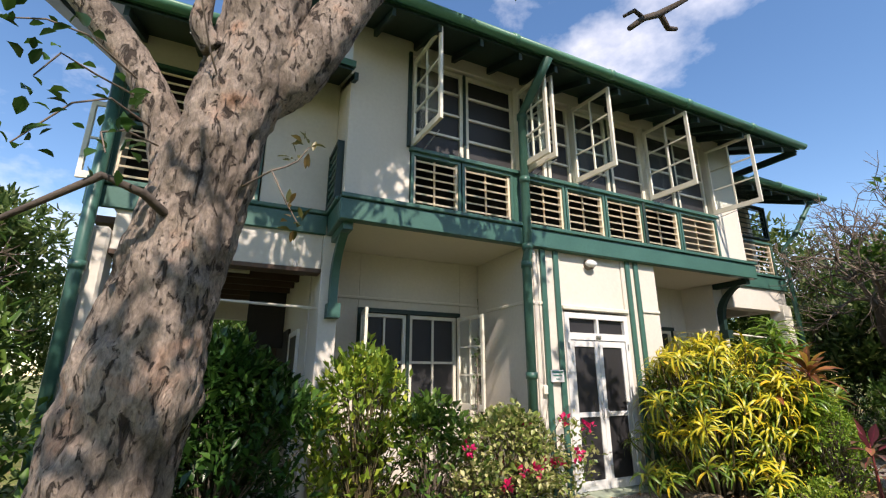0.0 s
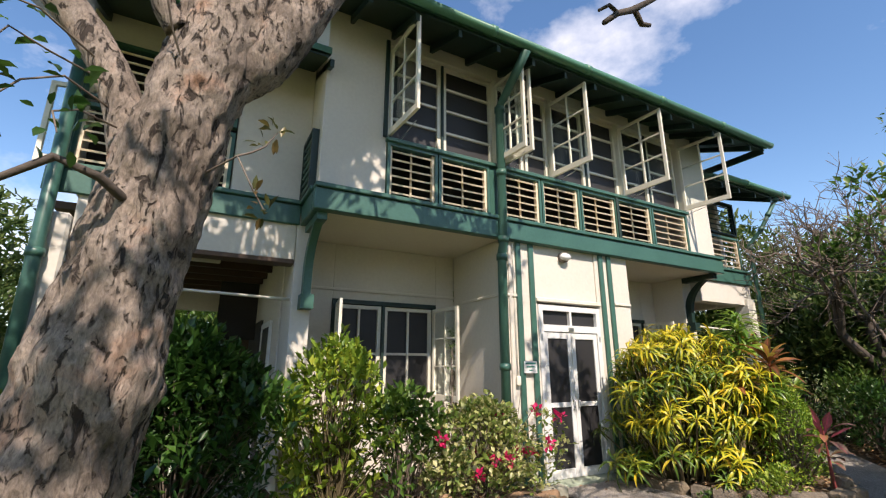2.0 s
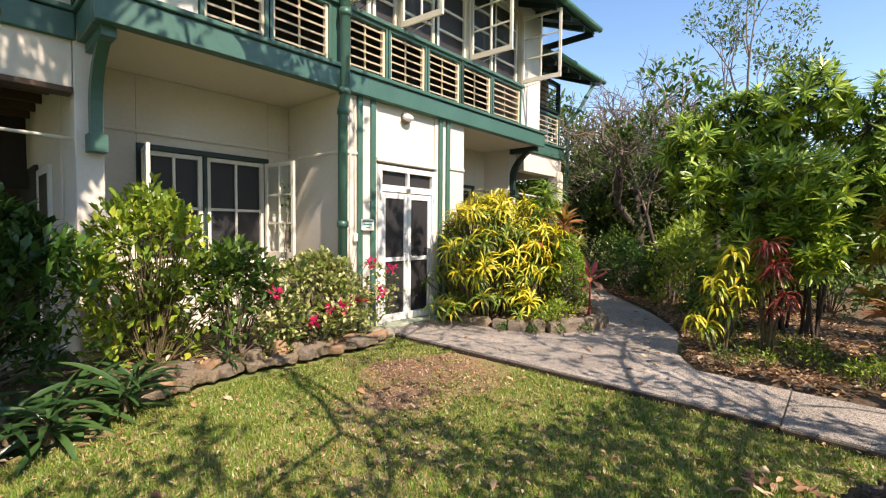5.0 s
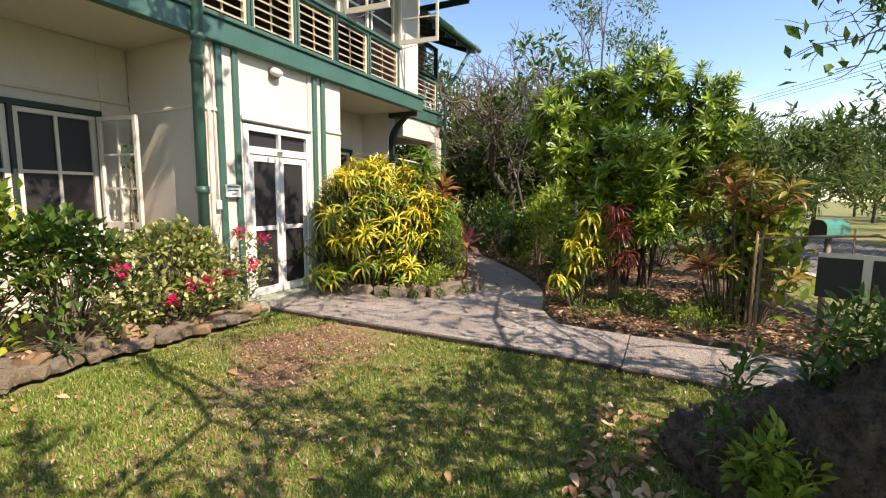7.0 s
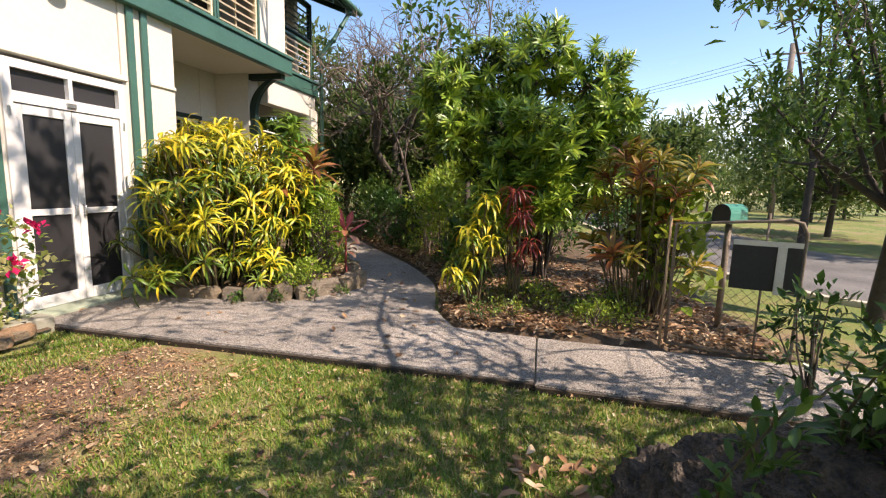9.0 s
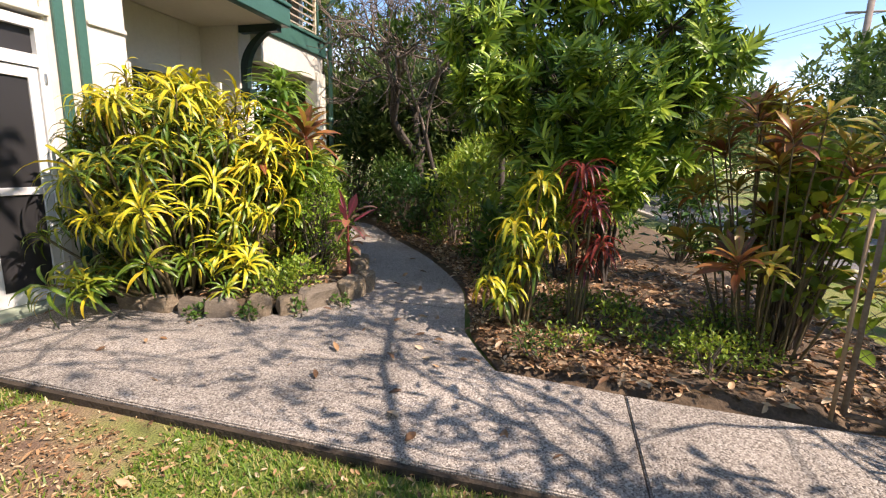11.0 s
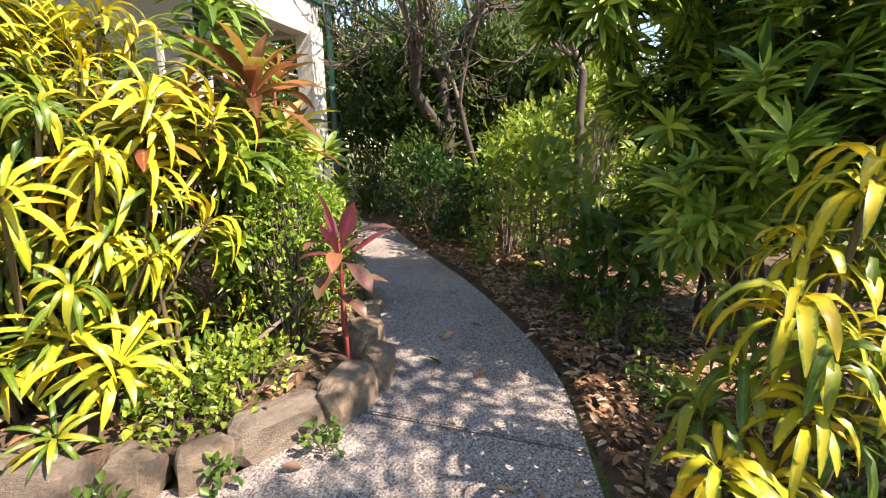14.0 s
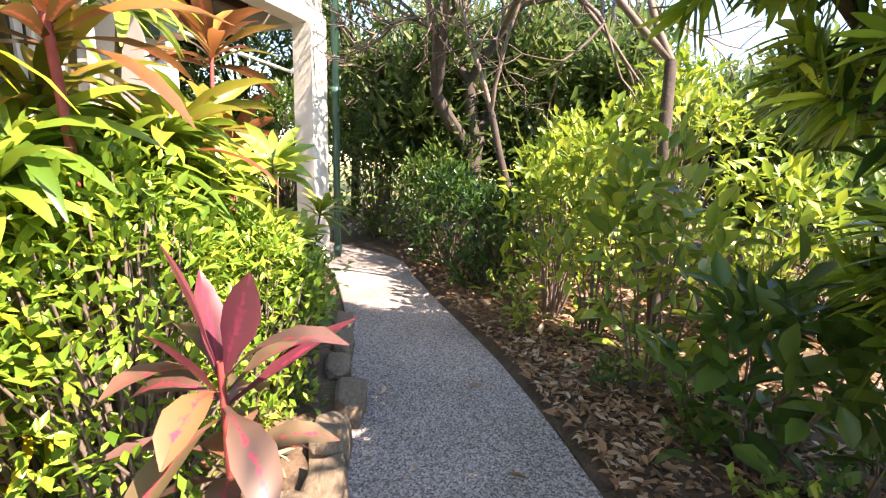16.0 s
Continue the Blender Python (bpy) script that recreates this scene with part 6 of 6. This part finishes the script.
def stone_row(name, line, sizes, label, group):
    r = random.Random(len(line))
    for (x, y), (sx, sy, sz, yaw) in zip(line, sizes):
        k = r.randrange(len(STONES)) if len(line) != 16 else r.choice((0, 3, 5, 6, 6, 4))
        ob = new(name, STONES[k])
        ob.matrix_basis = Matrix.Translation((x + r.uniform(-0.03, 0.03), y + r.uniform(-0.05, 0.05), sz * 0.3)) @ Matrix.Rotation(yaw, 4, "Z") @ Matrix.Rotation(r.uniform(-0.15, 0.15), 4, "X") @ Matrix.Diagonal((sx, sy, sz, 1))
        tagged(ob, label, "stone", group)


row = spline([(1.35, 4.72), (1.8, 4.86), (2.4, 4.90), (3.0, 4.84), (3.6, 4.86), (4.12, 4.92)], 5)
stone_row("edging_stone", row, [(rng.uniform(0.10, 0.26), rng.uniform(0.11, 0.17), rng.uniform(0.07, 0.16), rng.uniform(-1.2, 1.2)) for _ in row], "rough brown stone edging the flower bed", "edging stones")
row = [(x + rng.uniform(-.05, .05), y + 0.13, ) for x, y in row[2:-4:2]]
stone_row("edging_stone", row, [(rng.uniform(0.11, 0.22), rng.uniform(0.1, 0.16), rng.uniform(0.14, 0.27), rng.uniform(-1.5, 1.5)) for _ in row], "rough brown stone edging the flower bed", "edging stones")
row2 = [(5.66, 4.72), (5.68, 4.42), (5.74, 4.12), (5.78, 3.84), (5.86, 3.62), (6.0, 3.42), (6.27, 3.20), (6.62, 3.05), (6.92, 3.10), (7.12, 3.22), (7.36, 3.34), (7.66, 3.48), (7.98, 3.66), (8.3, 3.84), (8.62, 4.04), (8.95, 4.26)]
size2 = [(0.30, 0.16, 0.16, 1.6), (0.30, 0.16, 0.18, 1.6), (0.28, 0.16, 0.18, 1.7), (0.26, 0.18, 0.2, 1.9), (0.24, 0.18, 0.22, 2.1), (0.22, 0.16, 0.2, 2.4), (0.44, 0.17, 0.24, -0.5), (0.36, 0.17, 0.26, -0.15), (0.26, 0.18, 0.26, 0.3), (0.22, 0.2, 0.34, 0.5), (0.3, 0.16, 0.2, 0.5), (0.32, 0.16, 0.18, 0.5), (0.36, 0.16, 0.16, 0.5), (0.34, 0.15, 0.14, 0.55), (0.34, 0.15, 0.14, 0.55), (0.34, 0.15, 0.12, 0.55)]
stone_row("edging_stone", row2, size2, "weathered brown stone block edging the raised bed", "raised bed stones")
tagged(slab("concrete_block", 4.02, 4.98, -0.08, 4.40, 5.16, 0.10, CONCRETE, bevel=0.015), "mossy concrete edging block beside the path", "block")


def inside(p, poly):
    x, y = p
    c = False
    for (x0, y0), (x1, y1) in zip(poly, poly[1:] + poly[:1]):
        if (y0 > y) != (y1 > y) and x < (x1 - x0) * (y - y0) / (y1 - y0) + x0:
            c = not c
    return c


def litter(name, n, area, z, size, label, lift=0.02):
    P = []
    while len(P) < n:
        p = (nrng.uniform(min(a[0] for a in area), max(a[0] for a in area)), nrng.uniform(min(a[1] for a in area), max(a[1] for a in area)))
        if inside(p, area):
            P.append((p[0], p[1], z + lift * nrng.random()))
    P = np.array(P)
    a = nrng.random(n) * 6.283
    D = np.stack([np.cos(a), np.sin(a), nrng.normal(size=n) * 0.25], -1)
    U = np.tile(np.array([0, 0, 1.0]), (n, 1)) + nrng.normal(size=(n, 3)) * 0.35
    s = size * (0.5 + nrng.random(n))
    me = leaf_mesh(name, P, D, U, s, s * 0.42, nrng.normal(size=n) * 0.5, LEAF_BROAD, 0.3)
    return tagged(put(name, me, L_LITTER), label, "leaf litter", kind="stuff")


litter("leaf_litter", 8500, [(5.46, 0.4), (5.52, 1.42), (6.1, 1.75), (6.66, 1.86), (7.35, 2.06), (8.2, 2.52), (9.0, 3.06), (9.85, 3.74), (10.7, 4.39), (11.6, 5.0), (12.6, 4.2), (10.5, 0.8), (8.0, -1.2), (5.5, -1.5)], 0.02, 0.07, "brown dry leaves covering the garden bed", 0.04)
litter("leaf_litter", 700, [(5.80, 4.4), (5.9, 3.8), (6.2, 3.45), (6.66, 3.18), (7.15, 3.34), (8.7, 4.2), (9.5, 4.85), (8.5, 5.6), (6.7, 5.2)], 0.12, 0.07, "brown dry leaves covering the garden bed", 0.02)
litter("leaf_litter", 6500, [(5.46, 0.4), (5.52, 1.42), (6.1, 1.75), (6.66, 1.86), (7.35, 2.06), (8.2, 2.52), (9.0, 3.06), (9.85, 3.74), (9.9, 3.0), (8.6, 1.6), (7.2, 0.8), (6.4, 0.1)], 0.03, 0.045, "small broken dry leaves beside the path", 0.035)
litter("fallen_leaf", 46, [(4.5, 0.8), (4.5, 5.2), (5.6, 5.2), (5.7, 3.4), (6.6, 2.9), (8.5, 3.8), (8.6, 2.9), (6.6, 2.0), (5.3, 1.3), (5.3, 0.8)], 0.008, 0.075, "single dry leaves fallen on the path", 0.01)
litter("fallen_leaf", 150, [(-1, 0.6), (4.3, 0.6), (4.3, 4.7), (1.4, 4.6), (-1, 4.2)], -0.045, 0.075, "dry brown leaves scattered on the lawn", 0.02)
litter("leaf_litter", 120, [(2.3, 0.2), (3.6, 0.3), (3.5, 0.8), (2.4, 0.75)], -0.04, 0.08, "dry brown leaves by the leaning trunk", 0.04)
litter("leaf_litter", 500, [(-2, 4.4), (0.3, 4.35), (1.3, 4.85), (3.8, 5.0), (3.8, 5.6), (-2, 5.8)], 0.07, 0.07, "brown dry leaves covering the garden bed", 0.02)

litter("lawn_thatch", 3000, [(2.8, 2.8), (4.2, 2.7), (4.35, 3.9), (3.4, 4.25), (2.6, 3.6)], -0.05, 0.022, "brown leaf bits on the bare patch of lawn", 0.015)
litter("lawn_thatch", 7000, [(-1.6, -0.5), (4.4, 0.0), (4.4, 4.7), (1.4, 4.7), (-1.6, 4.3)], -0.05, 0.028, "bits of dry straw and leaf on the lawn", 0.02)


def grass():
    """Short blades, thick where the turf is green and thin on bare earth."""
    n = 240000
    x, y = nrng.uniform(-1.6, 4.40, n), nrng.uniform(-0.6, 5.0, n)
    keep = np.array([1.1 * noise.noise(Vector((a * 1.1, b * 1.1, 8))) + 0.6 * noise.noise(Vector((a * 4, b * 4, 2))) + 0.95 * ((a - 3.55) ** 2 / 0.8 + (b - 3.45) ** 2 / 0.5 + 0.7 * noise.noise(Vector((a * 2, b * 2, 6))) > 1) - 0.47 for a, b in zip(x, y)]) > nrng.uniform(-0.55, 0.55, n)
    keep &= ~((y > 4.75 - 0.5 * (x < 1.0)) & (x < 4.2))
    x, y = x[keep], y[keep]
    n = len(x)
    z = np.array([bumpy(a, b) for a, b in zip(x, y)]) - 0.004
    a, tilt = nrng.random(n) * 6.283, 0.25 + 0.75 * nrng.random(n)
    h, w = 0.024 + 0.034 * nrng.random(n), 0.0035 + 0.0035 * nrng.random(n)
    base = np.stack([x, y, z], -1)
    side = np.stack([-np.sin(a) * w, np.cos(a) * w, np.zeros(n)], -1)
    tip = base + np.stack([np.cos(a) * h * tilt, np.sin(a) * h * tilt, h * (1.1 - 0.6 * tilt)], -1)
    me = bpy.data.meshes.new("grass")
    me.vertices.add(n * 3)
    me.vertices.foreach_set("co", np.stack([base - side, base + side, tip], 1).ravel())
    me.loops.add(n * 3)
    me.loops.foreach_set("vertex_index", np.arange(n * 3, dtype=np.int32))
    me.polygons.add(n)
    me.polygons.foreach_set("loop_start", np.arange(0, n * 3, 3, dtype=np.int32))
    me.update(calc_edges=True)
    tagged(put("grass", me, L_BLADE), "short patchy green lawn grass", "grass", kind="stuff")


grass()

# ---- small things ----
def bulkhead_lamp():
    ob = empty("wall_lamp", 5.06, 5.5, 3.19, "small white oval bulkhead lamp above the door", "lamp")
    bm = bmesh.new()
    bmesh.ops.create_uvsphere(bm, u_segments=18, v_segments=10, radius=1.0)
    for v in bm.verts:
        v.co = Vector((5.06 + v.co.x * 0.105, 5.44 + v.co.y * 0.06, 3.19 + v.co.z * 0.058))
    part("diffuser", bm, WHITE, ob, "", True)
    a = Acc()
    a.tube([(5.06, 5.522, 3.19), (5.06, 5.45, 3.19)], [0.085, 0.085], 18)
    put("base", a.mesh("base"), GREYBARK, ob, "grey metal base", True)


bulkhead_lamp()


def sign():
    ob = empty("notice_sign", 4.27, 5.45, 1.52, "small white notice with green writing", "sign")
    slab("board", 4.16, 5.44, 1.44, 4.385, 5.456, 1.60, WHITE, ob, bevel=0.002)
    for i, (w, h) in enumerate(((0.18, 0.022), (0.15, 0.018), (0.07, 0.016))):
        z = 1.572 - i * 0.046
        slab("writing", 4.272 - w / 2, 5.437, z - h / 2, 4.272 + w / 2, 5.4385, z + h / 2, INK, ob, bevel=0)


sign()
tagged(slab("switch_box", 4.03, 5.44, 1.28, 4.10, 5.47, 1.40, OFFWHITE, bevel=0.008), "small cream electrical box on the wall", "switch box")
cable = tagged(rod("cable", [(4.065, 5.468, 1.40), (4.065, 5.468, 3.3)], 0.006, OFFWHITE), "thin white cable running up the wall", "cable")


def gate():
    ob = empty("garden_gate", 5.35, -0.9, 0, "rusty pipe garden gate with wire mesh, standing open", "gate")
    A, B = Vector((5.44, -0.46, 0)), Vector((5.24, -1.34, 0))
    up = Vector((0, 0, 1))
    top = [A + up * 1.12, A.lerp(B, 0.88) + up * 1.19, A.lerp(B, 0.96) + up * 1.17, B + up * 1.09, B + up * 0.06, A + up * 0.06]
    rod("gate_frame", [A + up * 0.06] + top, 0.015, RUST, ob)
    rod("stake", [A + Vector((0.02, 0.04, -0.1)), A + Vector((0.03, 0.04, 1.18))], 0.011, STAKE, ob, "tan timber stake")
    rod("drop_bolt", [A.lerp(B, 0.72) + up * 0.02, A.lerp(B, 0.72) + up * 1.24], 0.009, RUST, ob)
    a = Acc()
    W, H, s = (B - A).length, 1.05, 0.075
    for sgn in (1, -1):
        k = -H
        while k < W + H:
            pts = []
            for i in range(2):
                z = 0.07 if i == 0 else 0.07 + H
                pts.append((k + (H if i else 0), z) if sgn > 0 else (k - (H if i else 0) + H, z))
            (a0, z0), (a1, z1) = pts
            t0, t1 = 0.0, 1.0
            if abs(a1 - a0) > 1e-6:
                lo, hi = sorted(((0.02 - a0) / (a1 - a0), (W - 0.02 - a0) / (a1 - a0)))
                t0, t1 = max(t0, lo), min(t1, hi)
            if t1 - t0 > 0.03:
                q = [A + (B - A).normalized() * (a0 + (a1 - a0) * t) + up * (z0 + (z1 - z0) * t) for t in (t0, t1)]
                a.tube(q, [0.0016, 0.0016], 4, False)
            k += s
    me = a.mesh("wire_mesh")
    put("wire_mesh", me, RUST, ob)["kind"] = "stuff"
    n = (B - A).normalized()
    side = Vector((n.y, -n.x, 0))
    if side.x > 0:
        side = -side
    c0 = A + n * 0.42 + side * 0.03
    bm = bmesh.new()
    m = Matrix(((n.x, side.x, 0, c0.x), (n.y, side.y, 0, c0.y), (0, 0, 1, 0), (0, 0, 0, 1)))
    box(bm, 0, -0.01, 0.62, 0.46, 0.01, 1.0, m)
    part("board", bm, BOARD, ob, "black board tied to the mesh")
    bm = bmesh.new()
    box(bm, 0.0, 0.011, 0.98, 0.46, 0.022, 1.02, m)
    box(bm, 0.30, 0.011, 0.60, 0.36, 0.022, 0.979, m)
    part("strap", bm, OFFWHITE, ob, "white strap across the board")


gate()


def mailbox():
    ob = empty("mailbox", 6.2, -1.1, 0, "green round-topped mailbox on a post by the gate", "mailbox")
    bm = bmesh.new()
    prof = [(-0.085, 1.10), (-0.085, 1.20)] + [(0.085 * math.cos(a), 1.20 + 0.085 * math.sin(a)) for a in [math.pi * (1 - k / 10) for k in range(1, 10)]] + [(0.085, 1.20), (0.085, 1.10)]
    d0, d1 = Vector((6.08, -1.02, 0)), Vector((6.36, -1.28, 0))
    n = (d1 - d0).normalized()
    s = Vector((-n.y, n.x, 0))
    rows = [[bm.verts.new(d + s * u + Vector((0, 0, z))) for u, z in prof] for d in (d0, d1)]
    for i in range(len(prof)):
        j = (i + 1) % len(prof)
        bm.faces.new((rows[0][i], rows[1][i], rows[1][j], rows[0][j]))
    bm.faces.new(rows[1])
    bmesh.ops.recalc_face_normals(bm, faces=bm.faces)
    part("box", bm, MAILGREEN, ob)
    # black face over the mouth imitates the shade inside the box
    bm = bmesh.new()
    bm.faces.new([bm.verts.new(d0 + n * 0.004 + s * u * 0.96 + Vector((0, 0, z))) for u, z in prof])
    part("mouth_shade", bm, BOARD, ob, "black face painted as the shade inside the mouth")
    rod("post", [(6.22, -1.15, -0.1), (6.22, -1.15, 1.10)], 0.03, RUST, ob)


mailbox()
# power pole and wires by the road
pole = empty("power_pole", 29.0, -11.6, -0.05, "timber power pole with wires beside the road", "power pole")
rod("pole", [(29.0, -11.6, -0.1), (29.0, -11.6, 9.2)], 0.14, GREYBARK, pole)
rod("crossarm", [(29.0, -12.5, 8.7), (29.0, -10.7, 8.7)], 0.05, GREYBARK, pole)
for k, y in enumerate((-12.4, -11.6, -10.8)):
    pts = [(29.0 + 30 * t, y + 30 * t, 8.75 - 0.8 * t + 4 * (t * t - t) * 0.9) for t in [i / 8 for i in range(9)]]
    rod("wire", pts, 0.012, BOARD, pole, seg=4)
# undercroft door and details
bm = bmesh.new()
for b in ((7.5, 0.04, 7.58, 2.2), (8.4, 0.04, 8.48, 2.2), (7.58, 2.12, 8.4, 2.2)):
    box(bm, 1.06, b[0], b[1], 1.1, b[2], b[3])
side_door = part("door", bm, WHITE, house, "white framed side door under the house")
slab("door_screen", 1.075, 7.58, 0.05, 1.095, 8.4, 2.12, SCREEN, side_door, bevel=0)
lamp = empty("ceiling_lamp", -0.1, 7.4, 3.04, "white tube lamp on the joists", "lamp")
slab("housing", -0.5, 7.36, 2.97, 0.3, 7.46, 3.035, OFFWHITE, lamp)
# fallen stick in the raised bed
stick = Acc()
stick.tube([(6.35, 3.58, 0.16), (6.62, 3.60, 0.30), (6.85, 3.55, 0.38), (7.1, 3.5, 0.52)], [0.011, 0.013, 0.011, 0.006], 6)
tagged(put("stick", stick.mesh("stick"), TWIG, None, "", True), "dry bare stick leaning across the bed", "stick")
